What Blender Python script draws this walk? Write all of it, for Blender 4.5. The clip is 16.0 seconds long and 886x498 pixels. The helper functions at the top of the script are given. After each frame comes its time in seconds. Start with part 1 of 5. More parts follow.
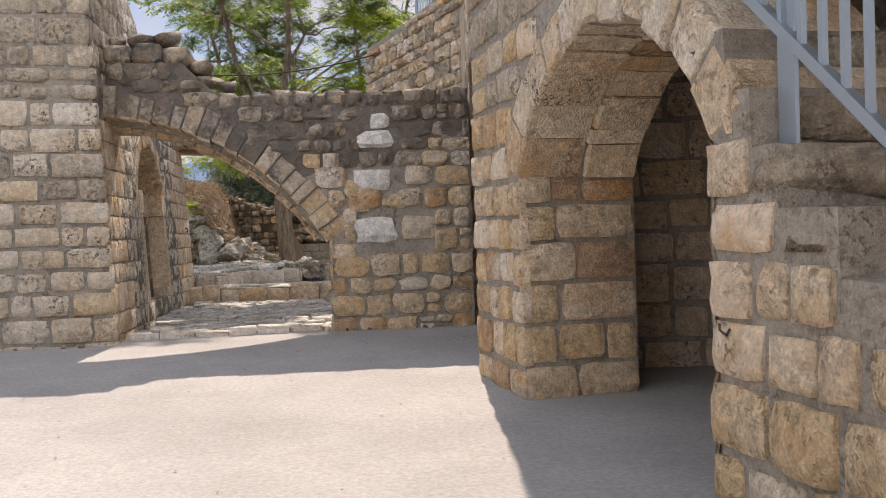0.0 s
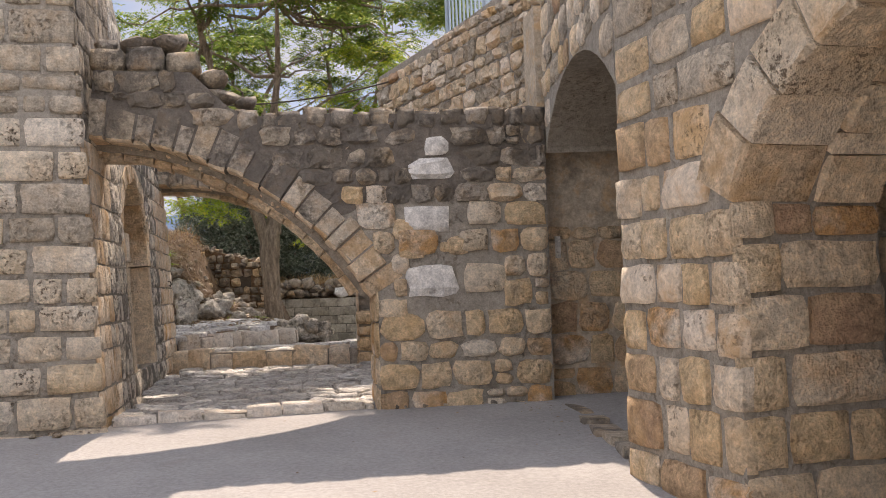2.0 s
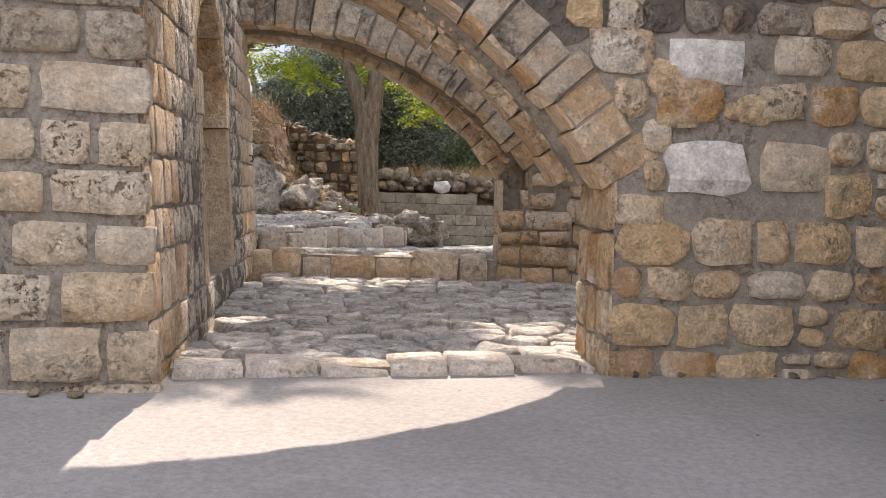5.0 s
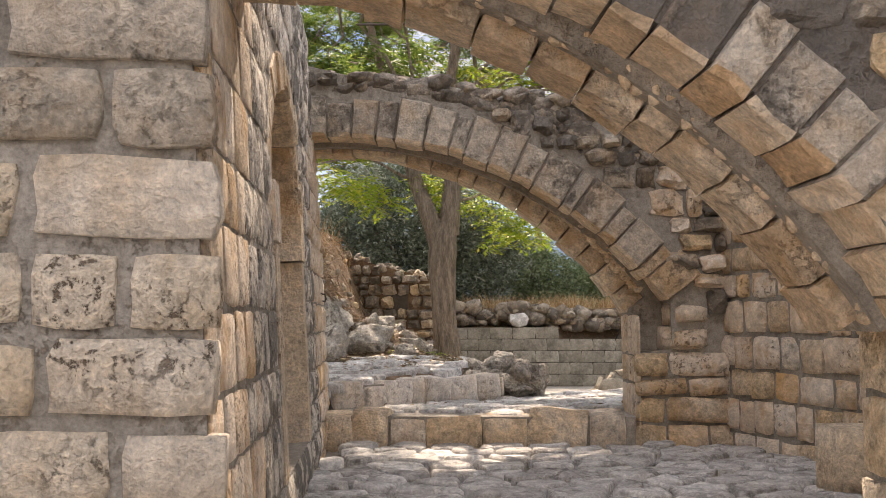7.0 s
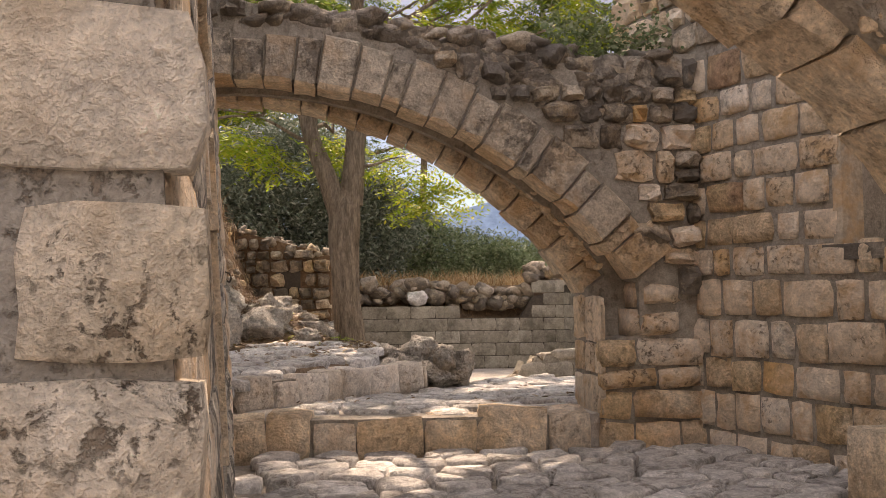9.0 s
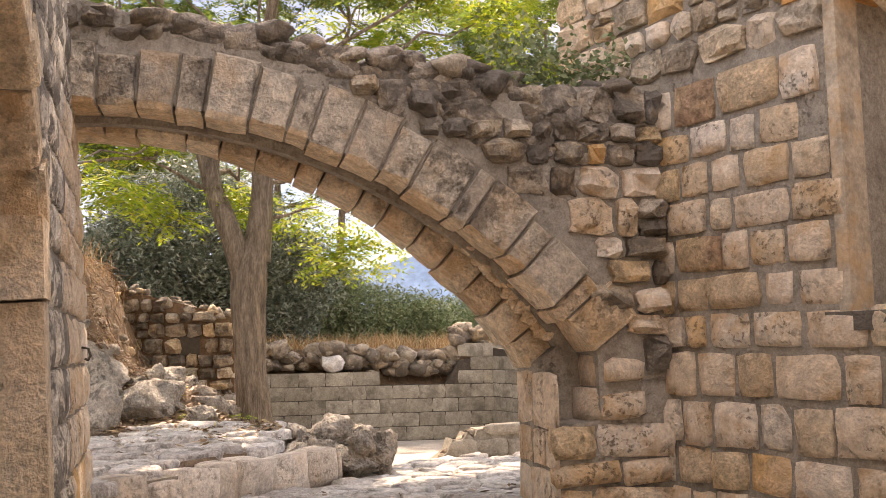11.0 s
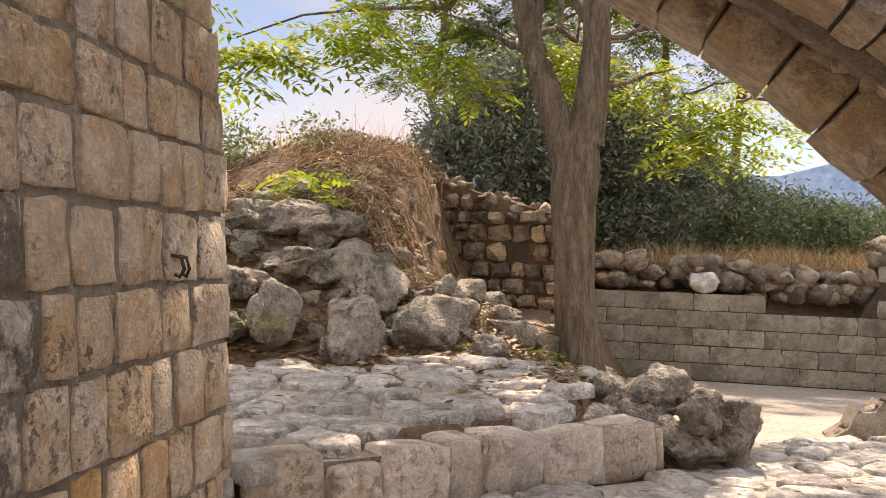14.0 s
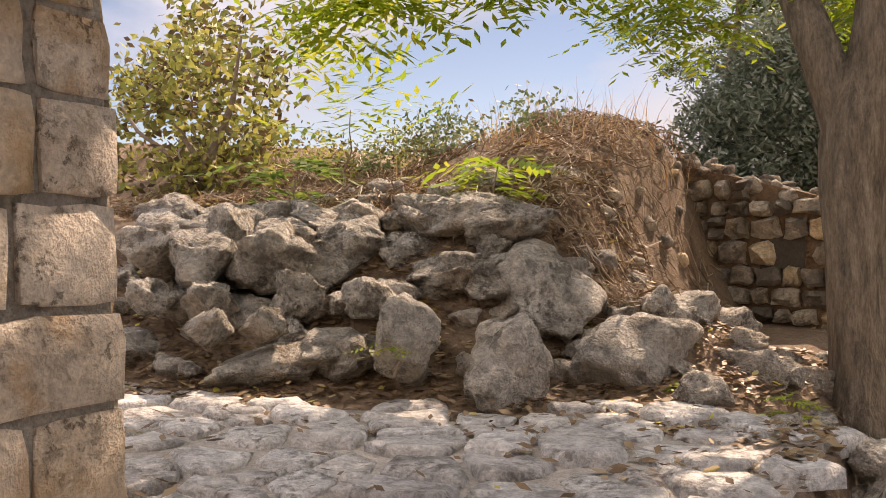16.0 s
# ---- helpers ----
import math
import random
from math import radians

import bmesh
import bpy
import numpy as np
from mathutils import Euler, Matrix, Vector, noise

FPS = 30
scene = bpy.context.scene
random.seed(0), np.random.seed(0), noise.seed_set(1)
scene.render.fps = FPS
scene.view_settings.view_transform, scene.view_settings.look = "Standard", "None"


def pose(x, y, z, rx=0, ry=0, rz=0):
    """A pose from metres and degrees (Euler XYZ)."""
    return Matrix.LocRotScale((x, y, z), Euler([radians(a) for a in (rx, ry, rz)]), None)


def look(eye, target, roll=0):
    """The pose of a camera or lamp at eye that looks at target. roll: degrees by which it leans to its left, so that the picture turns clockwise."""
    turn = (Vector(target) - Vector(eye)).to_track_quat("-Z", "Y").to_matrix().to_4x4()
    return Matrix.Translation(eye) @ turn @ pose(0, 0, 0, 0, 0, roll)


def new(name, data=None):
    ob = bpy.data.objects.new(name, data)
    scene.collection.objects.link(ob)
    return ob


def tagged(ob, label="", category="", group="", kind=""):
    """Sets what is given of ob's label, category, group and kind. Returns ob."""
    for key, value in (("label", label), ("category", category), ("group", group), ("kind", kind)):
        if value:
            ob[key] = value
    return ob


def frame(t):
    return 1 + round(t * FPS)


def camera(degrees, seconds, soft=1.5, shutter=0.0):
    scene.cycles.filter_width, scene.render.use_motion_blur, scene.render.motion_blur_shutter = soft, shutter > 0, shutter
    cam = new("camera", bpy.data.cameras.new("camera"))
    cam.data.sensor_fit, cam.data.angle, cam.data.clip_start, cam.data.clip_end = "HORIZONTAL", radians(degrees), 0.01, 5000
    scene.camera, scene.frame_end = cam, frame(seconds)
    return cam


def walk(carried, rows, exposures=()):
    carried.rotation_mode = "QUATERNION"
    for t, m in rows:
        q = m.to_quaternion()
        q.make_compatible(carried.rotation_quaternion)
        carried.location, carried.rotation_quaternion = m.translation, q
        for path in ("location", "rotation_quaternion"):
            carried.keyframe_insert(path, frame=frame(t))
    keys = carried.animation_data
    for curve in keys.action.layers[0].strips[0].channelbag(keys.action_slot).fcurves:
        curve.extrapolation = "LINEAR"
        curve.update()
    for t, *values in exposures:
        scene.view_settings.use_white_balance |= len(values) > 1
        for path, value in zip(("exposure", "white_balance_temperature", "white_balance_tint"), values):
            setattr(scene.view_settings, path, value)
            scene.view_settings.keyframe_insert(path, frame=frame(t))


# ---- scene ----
cam = camera(50.6, 16.0, 0.9)
METRES, EYE, TILT, LEAN, TURN = 16.0, 1.5, 0.0, 0.0, 0.0
ROWS = [
    (0.0, 0.0, 0.0, 0.0, -0.03, -0.89, 1.68),
    (0.5, -0.0209, 0.0326, 0.0013, 1.03, 2.19, 2.57),
    (1.0, -0.0423, 0.0665, 0.0017, 1.07, 2.75, 3.23),
    (1.5, -0.0598, 0.103, 0.0015, -0.14, 2.82, 3.02),
    (2.0, -0.076, 0.1411, 0.0006, -3.31, 2.38, 1.89),
    (2.5, -0.0875, 0.181, -0.0014, -8.85, -6.01, 0.03),
    (3.0, -0.0979, 0.2206, -0.0018, -11.01, -8.08, -0.57),
    (3.5, -0.1098, 0.2579, -0.0015, -11.09, -6.41, -1.84),
    (4.0, -0.1201, 0.2972, -0.0049, -5.45, -6.52, -1.44),
    (4.5, -0.1335, 0.3329, -0.0064, -0.37, -5.32, -1.09),
    (5.0, -0.1427, 0.3692, -0.006, 0.12, -3.51, -1.63),
    (7.5, -0.1967, 0.5209, 0.0035, 2.72, 5.94, 0.35),
    (8.0, -0.2058, 0.546, 0.0055, 2.51, 6.91, 0.35),
    (8.5, -0.2184, 0.566, 0.005, -4.76, 4.6, 1.07),
    (9.0, -0.2223, 0.5773, 0.0045, -5.97, 2.71, 0.52),
    (11.5, -0.2103, 0.6857, 0.014, -11.44, 6.43, 0.95),
    (12.0, -0.206, 0.7173, 0.0145, -9.33, 3.0, 0.39),
    (12.5, -0.1988, 0.7423, 0.0167, -3.87, 2.77, 0.75),
    (13.0, -0.1898, 0.7684, 0.0182, 5.1, 2.4, -1.92),
    (13.5, -0.1813, 0.7965, 0.018, 9.05, 1.67, -2.5),
    (14.0, -0.1736, 0.8247, 0.018, 13.52, 0.02, -1.88),
    (14.5, -0.1658, 0.8521, 0.0192, 25.89, -0.31, 0.6),
    (15.0, -0.161, 0.8852, 0.0188, 28.72, -0.28, -0.27),
    (15.5, -0.1559, 0.9159, 0.0186, 31.0, -0.07, -0.55),
    (16.0, -0.1598, 0.9453, 0.0183, 33.15, -0.07, -0.65),
]
walk(cam, [(t, pose(0, 0, EYE, TILT, LEAN, TURN) @ pose(METRES * x, METRES * y, METRES * z, 90 + pitch, roll, yaw)) for t, x, y, z, yaw, pitch, roll in ROWS],
     [(0.0, 1.23, 7260, 19), (1.0, 0.85, 7310, 20), (1.5, 1.27, 7360, 21), (3.0, 1.26, 7210, 20), (4.0, 1.23, 7010, 18), (4.5, 1.43, 7060, 18), (5.0, 1.53, 7260, 21), (7.5, 1.65, 7550, 21), (8.0, 1.57, 7700, 22), (8.5, 1.33, 8250, 26), (9.0, 1.37, 8400, 27), (11.5, 2.07, 8550, 28), (12.5, 1.82, 8500, 28), (13.5, 1.49, 8200, 25), (15.0, 1.47, 8500, 28), (16.0, 1.37, 8350, 27)])

# ---- world, sun, exposure ----
SUN_EL, SUN_AZ = 47.0, -2.0
world = bpy.data.worlds.new("sky")
scene.world = world
world.use_nodes = True
wn = world.node_tree
wn.nodes.clear()
sky = wn.nodes.new("ShaderNodeTexSky")
sky.sky_type = 'NISHITA'
sky.sun_disc = False
sky.sun_elevation = radians(SUN_EL)
sky.sun_rotation = radians(SUN_AZ)
sky.dust_density = 0.0
sky.ozone_density = 1.2
sky.altitude = 1500
wtc = wn.nodes.new("ShaderNodeTexCoord")
wmap = wn.nodes.new("ShaderNodeMapping")
wmap.inputs["Scale"].default_value = (1.0, 1.0, 2.6)
wnoise = wn.nodes.new("ShaderNodeTexNoise")
wnoise.inputs["Scale"].default_value = 2.6
wnoise.inputs["Detail"].default_value = 7
wramp = wn.nodes.new("ShaderNodeValToRGB")
wramp.color_ramp.elements[0].position = 0.42
wramp.color_ramp.elements[1].position = 0.63
wmix = wn.nodes.new("ShaderNodeMixRGB")
# Clouds overhead and behind the view are brightened as fill for shaded walls.
wdot = wn.nodes.new("ShaderNodeVectorMath")
wdot.operation = 'DOT_PRODUCT'
wdot.inputs[1].default_value = (0, -.6, .8)
wfill = wn.nodes.new("ShaderNodeMapRange")
wfill.inputs[1].default_value, wfill.inputs[2].default_value = -.3, .45
wcloud = wn.nodes.new("ShaderNodeMixRGB")
wcloud.inputs["Color1"].default_value = (5.9, 6.3, 7.0, 1)
wcloud.inputs["Color2"].default_value = (19.8, 22.4, 26.0, 1)
wn.links.new(wtc.outputs["Generated"], wdot.inputs[0])
wn.links.new(wdot.outputs["Value"], wfill.inputs[0])
wn.links.new(wfill.outputs[0], wcloud.inputs["Fac"])
wn.links.new(wcloud.outputs["Color"], wmix.inputs["Color2"])
wbg = wn.nodes.new("ShaderNodeBackground")
wbg.inputs["Strength"].default_value = 0.05
wout = wn.nodes.new("ShaderNodeOutputWorld")
wn.links.new(wtc.outputs["Generated"], wmap.inputs["Vector"])
wn.links.new(wmap.outputs["Vector"], wnoise.inputs["Vector"])
wn.links.new(wnoise.outputs["Fac"], wramp.inputs["Fac"])
wn.links.new(wramp.outputs["Color"], wmix.inputs["Fac"])
wn.links.new(sky.outputs["Color"], wmix.inputs["Color1"])
wn.links.new(wmix.outputs["Color"], wbg.inputs["Color"])
wn.links.new(wbg.outputs["Background"], wout.inputs["Surface"])

sun = new("sun", bpy.data.lights.new("sun", 'SUN'))
sun.data.energy = 2.9
sun.data.angle = radians(0.55)
sun.data.color = (1.0, 0.93, 0.82)
el, az = radians(SUN_EL), radians(SUN_AZ)
to_sun = Vector((math.sin(az) * math.cos(el), math.cos(az) * math.cos(el), math.sin(el)))
sun.matrix_world = look(to_sun * 40, (0, 0, 0))

# ---- materials ----


def shade(name, ramp, rough=0.9, dark=0.0, dark_col=(0.09, 0.08, 0.07), grain=14.0, bump=0.5, bump_dist=0.02,
          per_object=True, island=False, var=0.35, patch=2.3, con=1.0, patina=0.0, pits=0.0, dark_scale=1.7, speck=.65, edge=1.0, stretch=1.0):
    """Mineral or plant surface: a ramp by piece, two scales of noise, dark growth and relief."""
    m = bpy.data.materials.new(name)
    m.use_nodes = True
    nt = m.node_tree
    b = nt.nodes["Principled BSDF"]
    b.inputs["Roughness"].default_value = rough
    b.inputs["Specular IOR Level"].default_value = 0.25
    geo = nt.nodes.new("ShaderNodeNewGeometry")
    info = nt.nodes.new("ShaderNodeObjectInfo")
    pos = nt.nodes.new("ShaderNodeVectorMath")
    pos.operation = 'MULTIPLY_ADD'
    src = geo.outputs["Random Per Island"] if island else info.outputs["Random"]
    comb = nt.nodes.new("ShaderNodeCombineXYZ")
    for k in range(3):
        nt.links.new(src, comb.inputs[k])
    pos.inputs[1].default_value = (37.0, 53.0, 71.0)
    nt.links.new(comb.outputs[0], pos.inputs[0])
    nt.links.new(geo.outputs["Position"], pos.inputs[2])
    vec = pos.outputs[0] if (per_object or island) else geo.outputs["Position"]

    if stretch != 1.0:
        drawn = nt.nodes.new("ShaderNodeMapping")
        drawn.inputs["Scale"].default_value = (1, 1, stretch)
        nt.links.new(vec, drawn.inputs["Vector"])
        vec = drawn.outputs["Vector"]

    def tex(scale, detail, rough_=0.6):
        t = nt.nodes.new("ShaderNodeTexNoise")
        t.inputs["Scale"].default_value = scale
        t.inputs["Detail"].default_value = detail
        t.inputs["Roughness"].default_value = rough_
        nt.links.new(vec, t.inputs["Vector"])
        return t.outputs["Fac"]

    big, fine, mid = tex(patch, 4), tex(grain * 4, 6, 0.7), tex(grain, 5, 0.65)
    rp = nt.nodes.new("ShaderNodeValToRGB")
    while len(rp.color_ramp.elements) < len(ramp):
        rp.color_ramp.elements.new(0.5)
    for e, (p, c) in zip(rp.color_ramp.elements, ramp):
        e.position, e.color = p, (*c, 1)
    if per_object or island:
        add = nt.nodes.new("ShaderNodeMath")
        add.operation = 'MULTIPLY_ADD'
        add.inputs[1].default_value = var
        sub = nt.nodes.new("ShaderNodeMath")
        sub.operation = 'ADD'
        sub.inputs[1].default_value = -var * 0.5
        nt.links.new(big, add.inputs[0])
        nt.links.new(src, add.inputs[2])
        nt.links.new(add.outputs[0], sub.inputs[0])
        nt.links.new(sub.outputs[0], rp.inputs["Fac"])
    else:
        nt.links.new(big, rp.inputs["Fac"])
    val = nt.nodes.new("ShaderNodeMapRange")
    val.inputs[1].default_value, val.inputs[2].default_value = 0.3, 0.75
    val.inputs[3].default_value, val.inputs[4].default_value = 1 - .3 * con, 1 + .24 * con
    nt.links.new(mid, val.inputs[0])
    mul = nt.nodes.new("ShaderNodeMixRGB")
    mul.blend_type = 'MULTIPLY'
    mul.inputs["Fac"].default_value = 1.0
    nt.links.new(rp.outputs["Color"], mul.inputs["Color1"])
    nt.links.new(val.outputs[0], mul.inputs["Color2"])
    fval = nt.nodes.new("ShaderNodeMapRange")
    fval.inputs[1].default_value, fval.inputs[2].default_value = 0.32, 0.68
    fval.inputs[3].default_value, fval.inputs[4].default_value = 1 - .24 * speck, 1 + .24 * speck
    nt.links.new(fine, fval.inputs[0])
    mul2 = nt.nodes.new("ShaderNodeMixRGB")
    mul2.blend_type = 'MULTIPLY'
    mul2.inputs["Fac"].default_value = 1.0
    nt.links.new(mul.outputs["Color"], mul2.inputs["Color1"])
    nt.links.new(fval.outputs[0], mul2.inputs["Color2"])
    col = mul2.outputs["Color"]
    if patina > 0:
        pr = nt.nodes.new("ShaderNodeMapRange")
        pr.inputs[1].default_value, pr.inputs[2].default_value, pr.inputs[4].default_value = .5, .62, patina
        nt.links.new(tex(3.6, 7, .66), pr.inputs[0])
        pm = nt.nodes.new("ShaderNodeMixRGB")
        pm.inputs["Color2"].default_value = (.60, .36, .16, 1)
        nt.links.new(pr.outputs[0], pm.inputs["Fac"])
        nt.links.new(col, pm.inputs["Color1"])
        col = pm.outputs["Color"]
    pit_out = None
    if pits > 0:
        pr = nt.nodes.new("ShaderNodeMapRange")
        pr.inputs[1].default_value, pr.inputs[2].default_value, pr.inputs[4].default_value = .55, .61, pits
        nt.links.new(tex(24, 5, .75), pr.inputs[0])
        cl = nt.nodes.new("ShaderNodeMapRange")
        cl.inputs[1].default_value, cl.inputs[2].default_value, cl.inputs[3].default_value = .47, .6, .0
        nt.links.new(tex(2.6, 3, .5), cl.inputs[0])
        pk = nt.nodes.new("ShaderNodeMath")
        pk.operation = 'MULTIPLY'
        nt.links.new(pr.outputs[0], pk.inputs[0])
        nt.links.new(cl.outputs[0], pk.inputs[1])
        pm = nt.nodes.new("ShaderNodeMixRGB")
        pm.inputs["Color2"].default_value = (.21, .15, .10, 1)
        nt.links.new(pk.outputs[0], pm.inputs["Fac"])
        nt.links.new(col, pm.inputs["Color1"])
        col = pm.outputs["Color"]
        pit_out = pk.outputs[0]
    if dark > 0:
        dr = nt.nodes.new("ShaderNodeMapRange")
        lo_, hi_ = 0.62 - 0.3 * dark, 0.72 - 0.25 * dark
        dr.inputs[1].default_value, dr.inputs[2].default_value = (lo_ + hi_) / 2 - (hi_ - lo_) * edge / 2, (lo_ + hi_) / 2 + (hi_ - lo_) * edge / 2
        dn = tex(dark_scale, 8, 0.72)
        nt.links.new(dn, dr.inputs[0])
        sc = nt.nodes.new("ShaderNodeMath")
        sc.operation = 'MULTIPLY'
        sc.inputs[1].default_value = 0.35 + 0.55 * dark
        nt.links.new(dr.outputs[0], sc.inputs[0])
        mx = nt.nodes.new("ShaderNodeMixRGB")
        mx.inputs["Color2"].default_value = (*dark_col, 1)
        nt.links.new(sc.outputs[0], mx.inputs["Fac"])
        nt.links.new(col, mx.inputs["Color1"])
        col = mx.outputs["Color"]
    nt.links.new(col, b.inputs["Base Color"])
    ad = nt.nodes.new("ShaderNodeMath")
    ad.operation = 'MULTIPLY_ADD'
    ad.inputs[1].default_value = 0.35
    nt.links.new(fine, ad.inputs[0])
    nt.links.new(mid, ad.inputs[2])
    bp = nt.nodes.new("ShaderNodeBump")
    bp.inputs["Strength"].default_value = bump
    bp.inputs["Distance"].default_value = bump_dist
    height = ad.outputs[0]
    if pit_out is not None:
        sb_ = nt.nodes.new("ShaderNodeMath")
        sb_.operation = 'SUBTRACT'
        nt.links.new(height, sb_.inputs[0])
        nt.links.new(pit_out, sb_.inputs[1])
        height = sb_.outputs[0]
    nt.links.new(height, bp.inputs["Height"])
    nt.links.new(bp.outputs["Normal"], b.inputs["Normal"])
    return m


CREAM, PALE, OCHRE, RUST, BROWN, GREY = (.80, .66, .49), (.84, .74, .61), (.74, .54, .32), (.62, .36, .16), (.48, .31, .20), (.49, .42, .34)
ashlar_mat = shade("cream_limestone", [(0, CREAM), (.3, PALE), (.55, (.72, .58, .41)), (.8, PALE), (1, (.76, .58, .37))], dark=.03, patina=.2, pits=.95, bump=1, bump_dist=.05, con=1.05)
tower_mat = shade("weathered_tower_stone", [(0, (.46, .39, .30)), (.35, (.60, .51, .40)), (.7, (.52, .44, .34)), (1, (.70, .60, .47))], dark=.32, dark_col=(.17, .15, .125), patina=.25, pits=.7, bump=1, bump_dist=.05, con=1.4, edge=0.6)
passage_mat = shade("pale_passage_stone", [(0, (.74, .57, .39)), (.3, (.84, .72, .58)), (.55, (.78, .62, .45)), (.8, (.86, .75, .62)), (1, (.74, .47, .22))], dark=.05, patina=.6, pits=.7, bump=.9, bump_dist=.04, con=.9, speck=.4)
ochre_mat = shade("ochre_limestone", [(0, BROWN), (.2, OCHRE), (.45, CREAM), (.62, OCHRE), (.82, CREAM), (.93, RUST), (1, PALE)], dark=.12, patina=.35, pits=.4, bump=1, bump_dist=.045, con=1.3)
warm_mat = shade("warm_limestone", [(0, OCHRE), (.25, CREAM), (.5, (.68, .51, .33)), (.75, PALE), (.9, OCHRE), (1, BROWN)], dark=.1, patina=.28, pits=.4, bump=1, bump_dist=.045, con=1.3)
grey_mat = shade("weathered_limestone", [(0, (.31, .27, .22)), (.4, GREY), (.7, (.46, .38, .28)), (1, (.56, .47, .36))], dark=.68, dark_col=(.12, .105, .09), patina=.3, pits=.5, bump=1, bump_dist=.045, con=1.3, edge=0.6)
white_mat = shade("white_stone", [(0, (.66, .62, .56)), (1, (.76, .73, .68))], dark=.15, pits=.4, bump=.8, con=1.2)
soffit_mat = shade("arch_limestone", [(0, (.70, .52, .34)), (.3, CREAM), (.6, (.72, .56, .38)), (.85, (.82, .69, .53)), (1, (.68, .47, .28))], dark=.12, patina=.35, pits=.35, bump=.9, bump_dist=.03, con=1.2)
lichen_mat = shade("lichened_limestone", [(0, (.66, .60, .52)), (.5, (.74, .67, .57)), (1, (.80, .71, .58))], dark=.62, dark_col=(.05, .045, .04), dark_scale=3.6, pits=.5, bump=1, bump_dist=.05, grain=9, con=1.3, edge=0.4)
vouss_mat = shade("grey_voussoir", [(0, (.46, .39, .31)), (.5, (.56, .48, .38)), (1, (.66, .57, .45))], dark=.42, dark_col=(.09, .08, .068), dark_scale=2.6, patina=.3, pits=.55, bump=1, bump_dist=.05, con=1.4, edge=0.5)
vouss2_mat = shade("cream_voussoir", [(0, (.64, .48, .32)), (.5, (.74, .59, .42)), (1, (.80, .67, .50))], dark=.15, patina=.5, pits=.4, bump=1, bump_dist=.04, con=1.4)
mortar_mat = shade("lime_mortar", [(0, (.28, .245, .20)), (.5, (.36, .32, .265)), (1, (.43, .385, .325))], per_object=False, grain=18, dark=.25, pits=.5, bump=.9)
grime_mat = shade("blackened_mortar", [(0, (.14, .12, .10)), (.5, (.21, .18, .15)), (1, (.31, .27, .22))], per_object=False, grain=12, dark=.4, pits=.5, bump=1, bump_dist=.04)
plaster_mat = shade("old_plaster", [(0, (.42, .34, .25)), (.5, (.5, .42, .32)), (1, (.55, .48, .38))], per_object=False, grain=8, dark=.3, patina=.5, pits=.3)
concrete_mat = shade("courtyard_concrete", [(0.25, (.27, .257, .243)), (.5, (.335, .32, .305)), (.75, (.395, .378, .36))], per_object=False,
                     grain=30, bump=.3, bump_dist=.006, dark=.12, dark_col=(.28, .25, .22), patch=.7, con=.7, pits=.15, speck=.3)
flag_mat = shade("grey_flagstone", [(0, (.52, .49, .45)), (.5, (.63, .60, .55)), (1, (.73, .70, .65))], dark=.34, dark_col=(.13, .115, .10), dark_scale=3.2, pits=.5, bump=1, bump_dist=.03, con=1.4, speck=.6, edge=0.6)
earth_mat = shade("leafy_earth", [(0, (.13, .09, .06)), (.5, (.25, .17, .11)), (1, (.36, .27, .18))], per_object=False, grain=12, bump=.9, bump_dist=.05)
hill_mat = shade("dry_earth", [(0, (.11, .065, .04)), (.5, (.21, .13, .075)), (1, (.33, .23, .14))], per_object=False, grain=9, bump=1, bump_dist=.06)
rock_mat = shade("grey_rock", [(0, (.46, .41, .34)), (.5, (.58, .53, .45)), (1, (.70, .64, .55))], dark=.38, dark_col=(.06, .05, .038), dark_scale=4.5, grain=11, bump=1, bump_dist=.12, pits=.8, patina=.2, con=1.5, speck=.8, edge=0.5)
kerb_mat = shade("pale_kerb_stone", [(0, (.58, .51, .42)), (.5, (.66, .59, .50)), (1, (.74, .67, .58))], dark=.25, patina=.2, pits=.5, bump=.8)
dust_mat = shade("pale_dust", [(0, (.36, .31, .25)), (.5, (.46, .41, .35)), (1, (.54, .49, .43))], per_object=False, grain=20, bump=.6, pits=.3)
block_mat = shade("concrete_block", [(0, (.30, .27, .215)), (.5, (.37, .335, .27)), (1, (.44, .40, .325))], dark=.45, dark_col=(.10, .09, .07), dark_scale=2.4, pits=.5)
rubble_mat = shade("rough_rubble", [(0, (.3, .23, .16)), (.4, (.44, .36, .27)), (.8, (.54, .46, .36)), (1, OCHRE)], dark=.6, pits=.6, bump=1, bump_dist=.04, edge=0.6)
bark_mat = shade("brown_bark", [(0, (.17, .13, .09)), (.5, (.31, .245, .175)), (1, (.42, .34, .26))], per_object=False, grain=18, bump=1, bump_dist=.12, patch=7, con=1.9, pits=.7, stretch=.22)
raw_mat = shade("torn_wood", [(0, (.5, .25, .09)), (1, (.62, .36, .15))], per_object=False)
twig_mat = shade("dry_twig", [(0, (.2, .15, .11)), (1, (.34, .27, .2))], per_object=False)
# Near-black: painted shade of the dry wall's hole, block-wall core, wires, cable.
dark_mat = shade("blackened_stone", [(0, (.06, .05, .04)), (1, (.11, .09, .07))], per_object=False)
# Distance haze is put into the colour: wooded hills in flat blue.
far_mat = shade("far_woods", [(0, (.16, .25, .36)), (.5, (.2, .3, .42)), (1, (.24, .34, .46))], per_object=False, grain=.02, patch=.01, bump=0)


